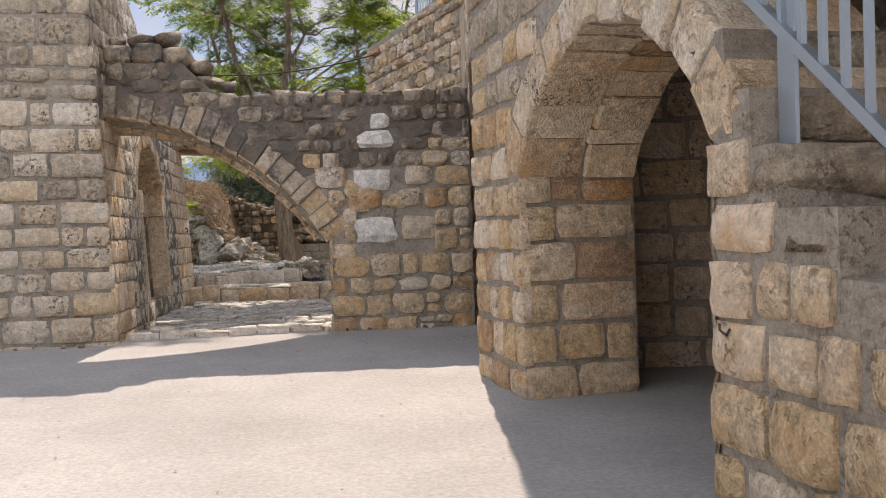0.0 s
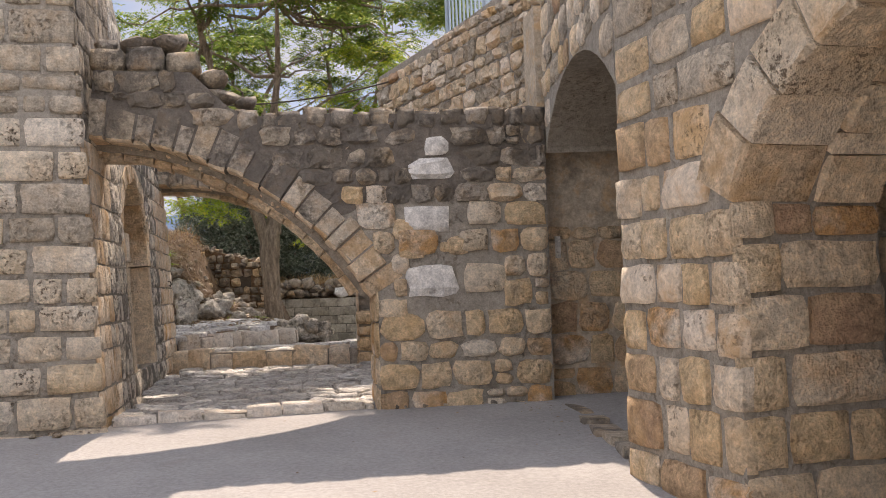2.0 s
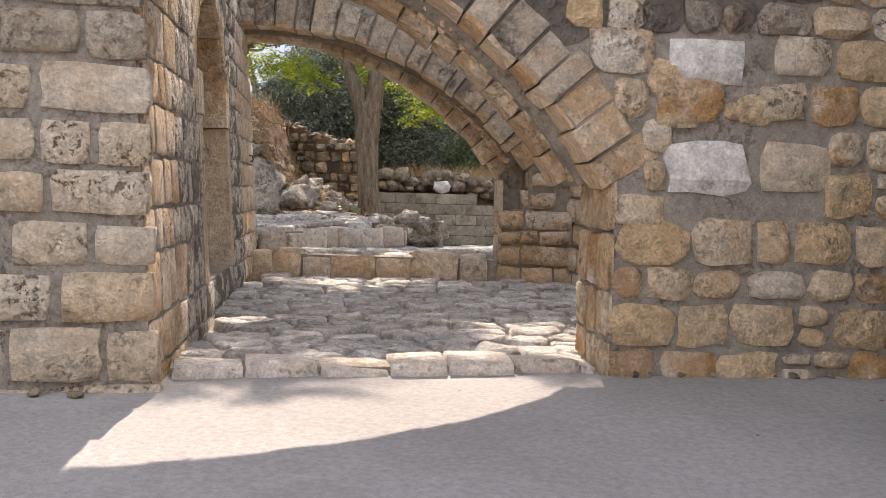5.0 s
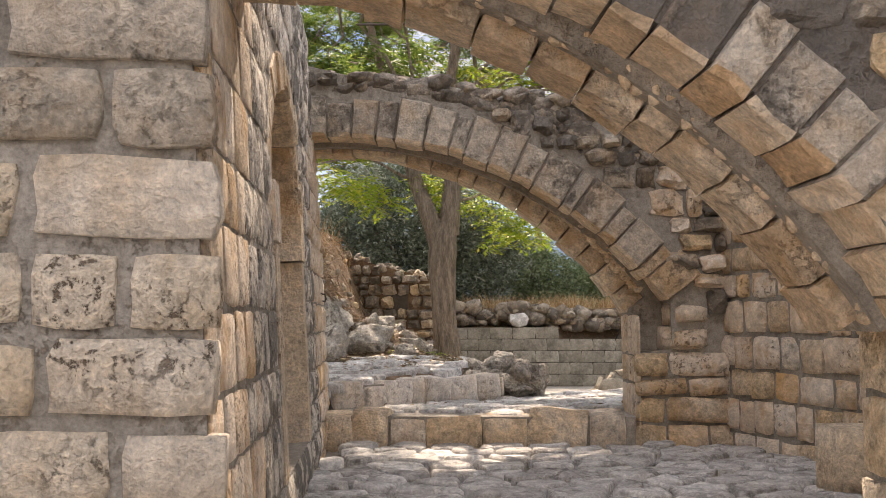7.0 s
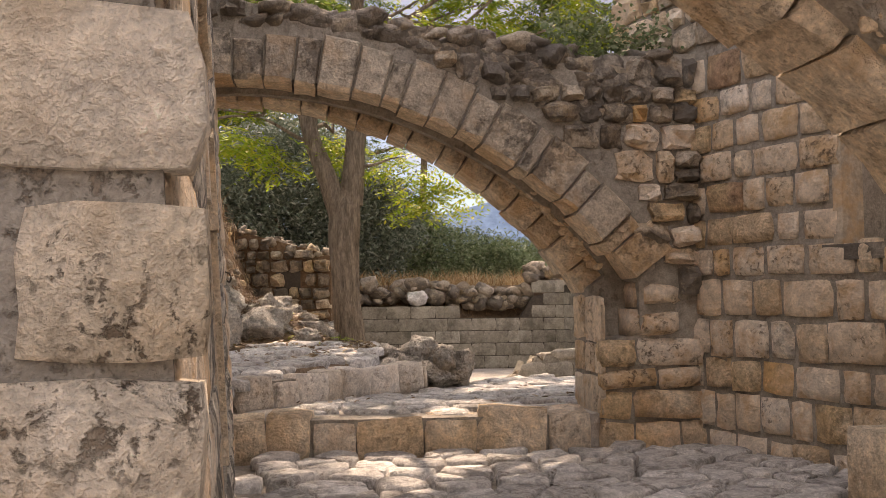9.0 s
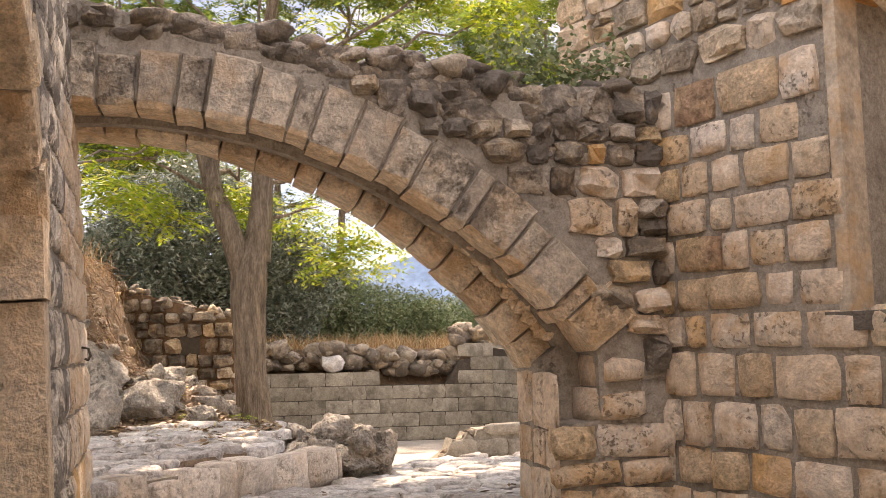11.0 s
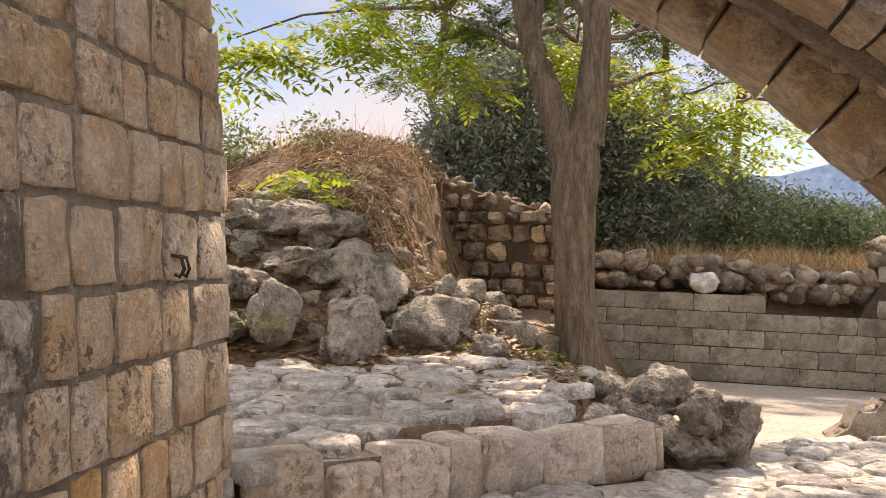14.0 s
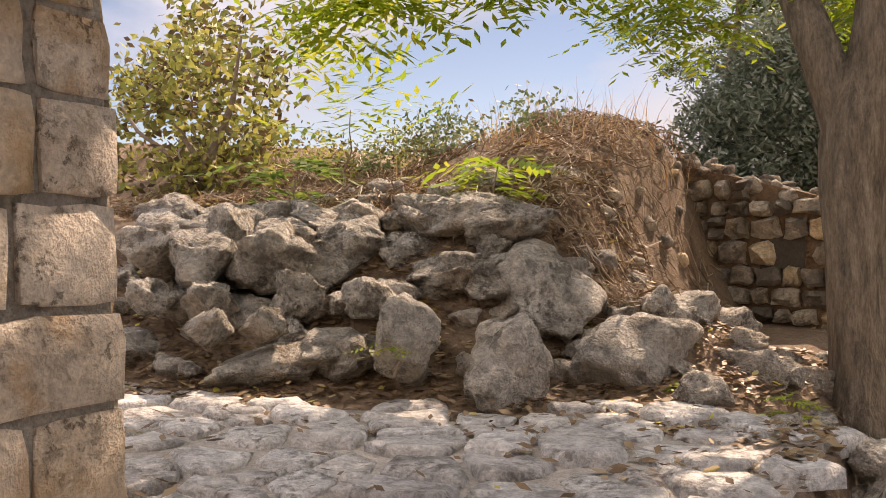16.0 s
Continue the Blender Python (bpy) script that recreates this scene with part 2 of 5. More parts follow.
def leafy(name, ramp, through_=.35):
    m = bpy.data.materials.new(name)
    m.use_nodes = True
    nt = m.node_tree
    b = nt.nodes["Principled BSDF"]
    b.inputs["Roughness"].default_value = .55
    b.inputs["Specular IOR Level"].default_value = .3
    geo = nt.nodes.new("ShaderNodeNewGeometry")
    rp = nt.nodes.new("ShaderNodeValToRGB")
    while len(rp.color_ramp.elements) < len(ramp):
        rp.color_ramp.elements.new(0.5)
    for e, (p, c) in zip(rp.color_ramp.elements, ramp):
        e.position, e.color = p, (*c, 1)
    nt.links.new(geo.outputs["Random Per Island"], rp.inputs["Fac"])
    nt.links.new(rp.outputs["Color"], b.inputs["Base Color"])
    tr = nt.nodes.new("ShaderNodeBsdfTranslucent")
    nt.links.new(rp.outputs["Color"], tr.inputs["Color"])
    mx = nt.nodes.new("ShaderNodeMixShader")
    mx.inputs["Fac"].default_value = through_
    nt.links.new(b.outputs[0], mx.inputs[1])
    nt.links.new(tr.outputs[0], mx.inputs[2])
    nt.links.new(mx.outputs[0], nt.nodes["Material Output"].inputs["Surface"])
    return m


leaf_mat = leafy("green_leaf", [(0, (.09, .15, .035)), (.5, (.14, .22, .045)), (.85, (.22, .30, .06)), (1, (.34, .34, .08))], .55)
bright_leaf_mat = leafy("yellow_green_leaf", [(0, (.2, .32, .03)), (.6, (.34, .44, .04)), (1, (.5, .48, .06))], .5)
olive_leaf_mat = leafy("olive_leaf", [(0, (.09, .115, .075)), (.6, (.17, .21, .145)), (1, (.36, .39, .31))], .25)
bush_leaf_mat = leafy("bush_leaf", [(0, (.12, .17, .07)), (.6, (.2, .25, .12)), (1, (.33, .36, .22))], .3)
straw_mat = leafy("dry_straw", [(0, (.30, .16, .07)), (.4, (.46, .29, .14)), (.8, (.58, .42, .22)), (1, (.66, .55, .34))], .3)
litter_mat = leafy("fallen_leaf", [(0, (.12, .07, .04)), (.6, (.26, .17, .09)), (.95, (.4, .3, .18)), (1, (.6, .5, .06))], .1)
twig_stuff_mat = leafy("bleached_twig", [(0, (.12, .07, .04)), (.5, (.30, .20, .12)), (.85, (.46, .35, .23)), (1, (.58, .50, .38))], .05)
autumn_leaf_mat = leafy("yellowing_leaf", [(0, (.10, .06, .04)), (.25, (.16, .13, .05)), (.55, (.26, .30, .08)), (.85, (.42, .40, .09)), (1, (.5, .42, .14))], .4)
steel = bpy.data.materials.new("grey_steel")
steel.use_nodes = True
sb = steel.node_tree.nodes["Principled BSDF"]
sb.inputs["Base Color"].default_value = (.36, .42, .47, 1)
sb.inputs["Roughness"].default_value = .45
sb.inputs["Metallic"].default_value = .6

# ---- building helpers ----
rnd = random.Random(7)


def mesh_of(bm, name, mat, smooth=False):
    me = bpy.data.meshes.new(name)
    bm.normal_update()
    bm.to_mesh(me)
    bm.free()
    if mat:
        me.materials.append(mat)
    if smooth:
        me.shade_smooth()
    return me


def quads_mesh(name, verts, faces, mat, smooth=False):
    me = bpy.data.meshes.new(name)
    me.from_pydata(verts, [], faces)
    if mat:
        me.materials.append(mat)
    if smooth:
        me.shade_smooth()
    return me


def part(name, data, parent, label="", m=None):
    ob = new(name, data)
    ob.parent = parent
    if m is not None:
        ob.matrix_local = m
    if label:
        tagged(ob, label)
    return ob


def thing(name, label, category, group="", kind="", data=None):
    return tagged(new(name, data), label, category, group, kind)


def prism(outline, thick, mat, name):
    """An outline in (u, v), drawn back from w = 0 to w = -thick; u, v, w are x, y, z of the mesh."""
    bm = bmesh.new()
    front = [bm.verts.new((u, v, 0)) for u, v in outline]
    back = [bm.verts.new((u, v, -thick)) for u, v in outline]
    bm.faces.new(front)
    bm.faces.new(back[::-1])
    n = len(outline)
    for i in range(n):
        j = (i + 1) % n
        bm.faces.new((front[j], front[i], back[i], back[j]))
    bmesh.ops.recalc_face_normals(bm, faces=bm.faces)
    bmesh.ops.triangulate(bm, faces=[f for f in bm.faces if len(f.verts) > 4])
    return mesh_of(bm, name, mat)


def facing(a, b, z=0.0, lean=0.0):
    """Pose of a wall whose face runs from plan point a to b, seen with a on its left; w points at the viewer."""
    u = Vector((b[0] - a[0], b[1] - a[1], 0)).normalized()
    n = u.cross(Vector((0, 0, 1)))
    v = (Vector((0, 0, 1)) - n * lean).normalized()
    n = u.cross(v)
    return Matrix(((u.x, v.x, n.x, a[0]), (u.y, v.y, n.y, a[1]), (u.z, v.z, n.z, z), (0, 0, 0, 1)))


def stone_mesh(name, mat, r, rough, roundness, edge=(.15, .6)):
    """One dressed or rough stone, 1 x 1, its face at w = 1 and its root at w = -1."""
    s = [-.5, -.2, .2, .5]
    bm = bmesh.new()
    g = {}
    for i in range(4):
        for j in range(4):
            edge_i, edge_j = i in (0, 3), j in (0, 3)
            x, y = s[i], s[j]
            if edge_i and edge_j:
                k = 1 - roundness * r.uniform(.3, 1.1)
                x, y = x * k, y * k
            elif edge_i:
                x *= 1 - roundness * r.uniform(-.1, .35)
            elif edge_j:
                y *= 1 - roundness * r.uniform(-.1, .35)
            else:
                x, y = x * 1.25, y * 1.25
            x += r.uniform(-1, 1) * rough * .05
            y += r.uniform(-1, 1) * rough * .05
            w = (r.uniform(*edge) if edge_i or edge_j else 1 + r.uniform(-.5, .35) * rough)
            g[i, j] = bm.verts.new((x, y, w))
    for i in range(3):
        for j in range(3):
            bm.faces.new((g[i, j], g[i + 1, j], g[i + 1, j + 1], g[i, j + 1]))
    ring = [(i, 0) for i in range(4)] + [(3, j) for j in range(1, 4)] + [(i, 3) for i in (2, 1, 0)] + [(0, j) for j in (2, 1)]
    low = [bm.verts.new((g[k].co.x * 1.02, g[k].co.y * 1.02, -1)) for k in ring]
    for a in range(12):
        b = (a + 1) % 12
        bm.faces.new((g[ring[b]], g[ring[a]], low[a], low[b]))
    bmesh.ops.recalc_face_normals(bm, faces=bm.faces)
    me = mesh_of(bm, name, mat)
    if rough < 1.2:
        me.shade_smooth()
    return me


POOLS = {}


def pool(mat, style):
    key = (mat.name, style)
    if key not in POOLS:
        r = random.Random(sum(map(ord, mat.name + style)))
        rough, rnd_ = {"ashlar": (.5, .07), "rubble": (1.0, .2), "wild": (1.5, .22), "sharp": (.35, .03)}[style]
        POOLS[key] = [stone_mesh("stone", mat, r, rough, rnd_) for _ in range(14)]
    return POOLS[key]


def spans(outline, v):
    """The stretches of u inside an outline at height v."""
    xs = []
    n = len(outline)
    for i in range(n):
        (u0, v0), (u1, v1) = outline[i], outline[(i + 1) % n]
        if (v0 <= v) != (v1 <= v):
            xs.append(u0 + (v - v0) / (v1 - v0) * (u1 - u0))
    xs.sort()
    return list(zip(xs[::2], xs[1::2]))


def both(a, b):
    out = []
    for p in a:
        for q in b:
            lo, hi = max(p[0], q[0]), min(p[1], q[1])
            if hi - lo > .04:
                out.append((lo, hi))
    return out


def courses(wall, outline, row, length, pick, style="ashlar", gap=.02, proud=.03, seed=1, name="stone", tilt=1.0, keep=None, base=None, rows=(), quoin=()):
    """Lays stones in courses over an outline of a wall's face, as parts of it. pick(u, v, r) gives the material."""
    r = random.Random(seed)
    v = min(p[1] for p in outline)
    top = max(p[1] for p in outline)
    level = 0
    while v < top - .06:
        h = min(rows[level] if level < len(rows) else r.uniform(*row), top - v)
        level += 1
        if top - v - h < row[0] * .6:
            h = top - v
        e = h * .08
        for lo, hi in both(spans(outline, v + e), spans(outline, v + h - e)):
            u = lo
            end = hi - quoin[level % 2] * r.uniform(.9, 1.1) if quoin else hi
            while u < hi - .03:
                w = r.uniform(*length) * (.6 + .4 * h / row[1])
                if u >= end - .03:
                    w = hi - u
                elif end - u - w < length[0] * .7:
                    w = end - u
                    if w > length[1] * 1.35:
                        w *= .5
                pieces = [(u, v, w, h)]
                if style in ("rubble", "wild") and w < h * .9 and r.random() < .4:
                    k = r.uniform(.4, .6)
                    pieces = [(u, v, w, h * k), (u, v + h * k, w, h * (1 - k))]
                for pu, pv, pw, ph in pieces:
                    cu, cv = pu + pw / 2, pv + ph / 2
                    if keep is None or keep(cu, cv):
                        su, sv = max(pw - gap * r.uniform(.6, 1.6), .03), max(ph - gap * r.uniform(.6, 1.6), .03)
                        me = r.choice(pool(pick(cu, cv, r), style))
                        flip = r.choice((0, 180))
                        m = Matrix.Translation((cu + r.uniform(-.2, .2) * gap, cv + r.uniform(-.3, .3) * gap, r.uniform(-.25, .25) * proud)) \
                            @ pose(0, 0, 0, r.uniform(-1, 1) * tilt, r.uniform(-1, 1) * tilt, flip + r.uniform(-1, 1) * tilt) \
                            @ Matrix.Diagonal((su, sv, proud, 1))
                        part(name, me, wall, m=base @ m if base is not None else m)
                u += w
        v += h


def voussoirs(wall, cu, cv, radius, depth, a0, a1, count, w0, w1, mat, seed, gap=.016, under=None):
    """A ring of wedge stones round (cu, cv); angles in degrees from the u axis; they reach from w = w1 back to w0."""
    r = random.Random(seed)
    cuts = [a0 + (a1 - a0) * (i + (r.uniform(-.24, .24) if 0 < i < count else 0)) / count for i in range(count + 1)]
    for i in range(count):
        g = math.degrees(gap / radius) / 2
        b0, b1 = cuts[i] + g, cuts[i + 1] - g
        bm = bmesh.new()
        rad0, rad1 = radius + r.uniform(-.025, .02), radius + depth * r.uniform(.8, 1.1)
        wf, wb = w1 + r.uniform(-.025, .02), w0
        vs = {}
        ns, nr = 3, 3
        for k in range(ns):
            a = radians(b0 + (b1 - b0) * k / (ns - 1))
            for q in range(nr):
                rr = rad0 + (rad1 - rad0) * q / (nr - 1)
                for s_, w in ((0, wf), (1, wf - .03), (2, (wf + wb) / 2), (3, wb)):
                    ww = w
                    if s_ == 0:
                        rr2 = rr + (r.uniform(.012, .04) if q == 0 else -r.uniform(.012, .04) if q == nr - 1 else 0)
                        aa = a + (radians(g) * (1 if k == 0 else -1 if k == ns - 1 else 0)) * 1.3
                        if q == 1 and k == 1:
                            ww += r.uniform(-.004, .012)
                    else:
                        rr2, aa = rr, a
                    if q == 0 and s_ > 0:
                        rr2 += r.uniform(-.008, .012)
                    vs[k, q, s_] = bm.verts.new((cu + math.cos(aa) * rr2, cv + math.sin(aa) * rr2, ww))
        for k in range(ns - 1):
            for q in range(nr - 1):
                bm.faces.new((vs[k, q, 0], vs[k + 1, q, 0], vs[k + 1, q + 1, 0], vs[k, q + 1, 0]))
                bm.faces.new((vs[k, q, 3], vs[k, q + 1, 3], vs[k + 1, q + 1, 3], vs[k + 1, q, 3]))
            for s_ in range(3):
                for q in (0, nr - 1):
                    bm.faces.new((vs[k, q, s_], vs[k + 1, q, s_], vs[k + 1, q, s_ + 1], vs[k, q, s_ + 1]))
        for q in range(nr - 1):
            for s_ in range(3):
                for k in (0, ns - 1):
                    bm.faces.new((vs[k, q, s_], vs[k, q + 1, s_], vs[k, q + 1, s_ + 1], vs[k, q, s_ + 1]))
        bmesh.ops.recalc_face_normals(bm, faces=bm.faces)
        me = mesh_of(bm, "voussoir", mat(r, (b0 + b1) / 2) if callable(mat) else mat)
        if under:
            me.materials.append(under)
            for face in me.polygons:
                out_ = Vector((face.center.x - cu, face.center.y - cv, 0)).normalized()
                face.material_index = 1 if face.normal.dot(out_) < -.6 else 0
        part("voussoir", me, wall)


def arc(cu, cv, radius, a0, a1, n):
    return [(cu + radius * math.cos(radians(a0 + (a1 - a0) * i / n)), cv + radius * math.sin(radians(a0 + (a1 - a0) * i / n))) for i in range(n + 1)]


def reveal(u, w0, toward=-1):
    """Frame of an opening's side face at u, running from depth w0 outwards."""
    if toward < 0:
        return Matrix(((0, 0, -1, u), (0, 1, 0, 0), (1, 0, 0, w0), (0, 0, 0, 1)))
    return Matrix(((0, 0, 1, u), (0, 1, 0, 0), (-1, 0, 0, w0), (0, 0, 0, 1)))


def ring(cu, cv, r0, r1, a0, a1, n=16):
    return arc(cu, cv, r0, a0, a1, n) + arc(cu, cv, r1, a1, a0, n)


def single(wall, u, v, w, h, mat, style="rubble", proud=.035, seed=0, turn=0.0):
    """One stone of a wall by its middle and size."""
    part("stone", pool(mat, style)[seed % 14], wall, m=Matrix.Translation((u, v, 0)) @ pose(0, 0, 0, 0, 0, turn) @ Matrix.Diagonal((w, h, proud, 1)))


def by_height(limit, low, high, blur=.25):
    def pick(u, v, r):
        return high if v + r.uniform(-blur, blur) > limit else low
    return pick


def slab(name, corners, zs, thick, mat, label, category, kind="structure"):
    """A flat or gently sloping sheet with thickness over plan corners."""
    bm = bmesh.new()
    top = [bm.verts.new((x, y, z)) for (x, y), z in zip(corners, zs)]
    low = [bm.verts.new((x, y, z - thick)) for (x, y), z in zip(corners, zs)]
    bm.faces.new(top)
    bm.faces.new(low[::-1])
    for i in range(len(top)):
        j = (i + 1) % len(top)
        bm.faces.new((top[j], top[i], low[i], low[j]))
    bmesh.ops.recalc_face_normals(bm, faces=bm.faces)
    return thing(name, label, category, kind=kind, data=mesh_of(bm, name, mat))


def floor_z(y):
    return .035 * y - .01


# ---- ground ----
slab("floor", [(-9.8, -6.3), (5.3, -6.3), (5.3, 14.2), (.9, 14.2), (.9, 12.2), (-9.8, 11.4)], [floor_z(-6.3), floor_z(-6.3), floor_z(14.2), floor_z(14.2), floor_z(12.2), floor_z(11.4)], .3, concrete_mat,
     "pale grey concrete courtyard floor with dust and stains", "floor")


def kerb_x(y):
    """Edge of the raised path, in plan."""
    return -4.15 + (y - 16.75) * .84 if y < 18.25 else -2.89


def smooth(a, b, t):
    t = max(0.0, min(1.0, (t - a) / (b - a)))
    return t * t * (3 - 2 * t)


def land(x, y):
    """Height of the open ground behind the second arch."""
    low = .61 - .045 * max(0, y - 17) if y < 25 else .25
    path = .90 + .055 * max(0, y - 17) + .03 * max(0, -5 - x)
    edge = smooth(.02, .2, kerb_x(y) - x - .2) if y < 19.3 else smooth(-3.1, -3.95, x)
    z = low + (path - low) * edge
    bank = smooth(19.0 + .25 * (x + 5), 20.5, y - .16 * (x + 5)) * smooth(-4.5, -5.3, x)
    z += bank * .85 + .38 * math.exp(-((x + 4.45) / .45) ** 2 - ((y - 20.4) / .5) ** 2)
    crest = math.exp(-((x + 5.6) / 1.5) ** 2 - ((y - 22.4) / 1.3) ** 2) * .62
    crest += smooth(20.8, 22.6, y) * smooth(-5.0, -6.6, x) * .25 + smooth(20.5, 24, y) * smooth(-8, -11, x) * .5
    z += crest * smooth(-4.8, -5.4, x) if y < 22.9 else crest
    back = smooth(23.1, 23.9, y) * smooth(-3.6, -4.1, x) + smooth(25.15, 25.4, y)
    z = max(z, z + (1.7 - z) * min(1, back)) if back > 0 else z
    z += .26 * noise.noise((x * 1.7, y * 1.7, 4)) * smooth(1.6, 2.3, z) * smooth(24.5, 23.5, y)
    z += .05 * noise.noise((x * 1.3, y * 1.3, 0)) * (1 if y > 17 else 0)
    return z


def grid_sheet(name, xs, ys, fn, mat, label, category, kind="structure"):
    verts = [(x, y, fn(x, y)) for y in ys for x in xs]
    nx = len(xs)
    faces = [(j * nx + i, j * nx + i + 1, (j + 1) * nx + i + 1, (j + 1) * nx + i) for j in range(len(ys) - 1) for i in range(nx - 1)]
    return thing(name, label, category, kind=kind, data=quads_mesh(name, verts, faces, mat, True))


def span(a, b, step):
    n = max(1, round((b - a) / step))
    return [a + (b - a) * i / n for i in range(n + 1)]


grid_sheet("ground", span(-16, 12, .14), span(16.0, 41, .16), land, earth_mat, "brown leaf-strewn earth with dry grass", "ground")


bm = bmesh.new()
ringv = []
for rad in (0, 12, 20, 30, 60, 150, 400, 1200, 4500):
    ringv.append([bm.verts.new((rad * math.cos(i / 48 * 6.2832), 15 + rad * math.sin(i / 48 * 6.2832), -.35 - (smooth(30, 400, rad) * 30))) for i in range(48)])
for a, b in zip(ringv, ringv[1:]):
    for i in range(48):
        j = (i + 1) % 48
        if a is ringv[0]:
            if i == 0:
                continue
        bm.faces.new((a[i], a[j], b[j], b[i])) if a is not ringv[0] else None
bm.faces.new(ringv[1])
bmesh.ops.recalc_face_normals(bm, faces=bm.faces)
thing("ground_far", "distant dry ground reaching the horizon", "ground", kind="structure", data=mesh_of(bm, "ground_far", hill_mat))

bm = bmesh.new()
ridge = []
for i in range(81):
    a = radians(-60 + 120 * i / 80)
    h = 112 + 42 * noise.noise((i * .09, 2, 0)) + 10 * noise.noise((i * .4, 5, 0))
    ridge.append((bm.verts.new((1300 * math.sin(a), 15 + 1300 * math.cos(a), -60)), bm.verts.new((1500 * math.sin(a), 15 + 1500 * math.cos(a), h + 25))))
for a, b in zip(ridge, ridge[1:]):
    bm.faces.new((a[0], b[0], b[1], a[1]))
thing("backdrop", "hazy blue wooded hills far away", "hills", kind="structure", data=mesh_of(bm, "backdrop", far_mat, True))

# ---- walls ----
# Left tower: its front towards the courtyard
m_left = facing((-9.5, 9.86), (-3.72, 10.56), .2)
out = [(0, 0), (5.82, 0), (5.5, 5.6), (0, 5.6)]
wall_left = thing("wall_tower", "tall tower wall of squared cream limestone, greyer above", "wall", kind="structure", data=prism(out, .7, mortar_mat, "wall_tower"))
wall_left.matrix_world = m_left

# The wall that runs from the tower's corner along the passage
m_pass = facing((-3.72, 10.56), (-4.41, 16.62), .2, .055)
wall_pass = thing("wall_passage", "long ruined limestone passage wall, dark with lichen in places", "wall", kind="structure")
wall_pass.matrix_world = m_pass
HEAD = (2.925, 1.75, .925)
for piece in ([(0, 0), (2.0, 0), (2.0, 4.95), (1.4, 5.6), (0, 5.6)],
              [(3.85, 0), (6.1, 0), (6.08, 2.2), (5.97, 2.6), (5.85, 3.1), (5.6, 3.75), (3.85, 4.05)],
              arc(*HEAD[:2], HEAD[2] + .02, 180, 0, 14) + [(3.85, 4.05), (3.3, 4.15), (2.0, 4.95)],
              [(2.0, 0), (3.85, 0), (3.85, .5), (2.0, .5)]):
    part("core", prism(piece, .7, mortar_mat, "core"), wall_pass)
part("niche_back", prism([(1.95, .45), (3.9, .45), (3.9, 2.75), (1.95, 2.75)], .2, plaster_mat, "niche_back"), wall_pass, m=Matrix.Translation((0, 0, -.42)))

# First arch and the wall beside it
m_a1 = facing((-3.95, 10.98), (.36, 11.36), .3)
C1 = (-.15, -.5, 3.2)
out_a1 = [(2.62, 0), (4.33, 0), (4.33, 2.88), (3.0, 2.9), (2.05, 2.9), (1.5, 2.88), (1.3, 2.96), (1.05, 3.2), (.95, 3.3), (.08, 3.32)] + arc(*C1[:2], C1[2] + .03, 87, 30, 16)
wall_a1 = thing("wall_arch_1", "half-ruined limestone wall with a quadrant arch, blackened on top", "wall", kind="structure", data=prism(out_a1, .75, mortar_mat, "wall_arch_1"))
wall_a1.matrix_world = m_a1
part("core", prism(ring(*C1[:2], 3.13, 3.4, 32, 87), .4, mortar_mat, "core"), wall_a1, m=Matrix.Translation((0, 0, -.34)))

# Second arch
m_a2 = facing((-4.4, 15.92), (-.9, 16.02), .35)
C2 = (.1, -.82, 3.57)
out_a2 = [(2.73, 0), (3.5, 0), (3.5, 3.02), (2.4, 2.95), (1.2, 3.05), (.6, 3.2), (-.2, 3.4)] + arc(*C2[:2], C2[2] + .03, 94.8, 36, 16) + [(3.02, .9), (2.73, .87)]
wall_a2 = thing("wall_arch_2", "rubble wall over a wide arch of grey voussoirs", "wall", kind="structure", data=prism(out_a2, .72, mortar_mat, "wall_arch_2"))
wall_a2.matrix_world = m_a2
part("core", prism(ring(0, -.55, 3.26, 3.5, 33, 93), .18, mortar_mat, "core"), wall_a2, m=Matrix.Translation((0, 0, -.5)))
part("core", prism(ring(0, -.55, 3.43, 3.9, 33, 93), .415, mortar_mat, "core"), wall_a2, m=Matrix.Translation((0, 0, -.30)))
part("core", prism([(2.72, 0), (3.45, 0), (3.45, 1.75), (3.2, 1.62), (2.72, 1.25)], .41, mortar_mat, "core"), wall_a2, m=Matrix.Translation((0, 0, -.30)))
part("core", prism(ring(*C2[:2], 3.57 - .04, 3.75, 38, 94), .1, mortar_mat, "core"), wall_a2, m=Matrix.Translation((0, 0, -.29)))

# Wall on the far side of the passage, with a window
m_rl = facing((-1.27, 16.9), (.8, 11.87), .3)
WIN = (2.18, 3.15, 1.56, 3.3)
wall_rl = thing("wall_terrace", "high wall of pale squared rubble with a splayed window", "wall", kind="structure")
wall_rl.matrix_world = m_rl
for piece in ([(0, 0), (WIN[0], 0), (WIN[0], 4.6), (0, 4.55)], [(WIN[1], 0), (5.46, 0), (5.46, 4.8), (WIN[1], 4.65)],
              [(WIN[0], 0), (WIN[1], 0), (WIN[1], WIN[2]), (WIN[0], WIN[2])], [(WIN[0], WIN[3]), (WIN[1], WIN[3]), (WIN[1], 4.65), (WIN[0], 4.6)]):
    part("core", prism(piece, .7, mortar_mat, "core"), wall_rl)
out_rl = [(0, 0), (5.46, 0), (5.46, 4.8), (WIN[0], 4.6), (0, 4.55)]

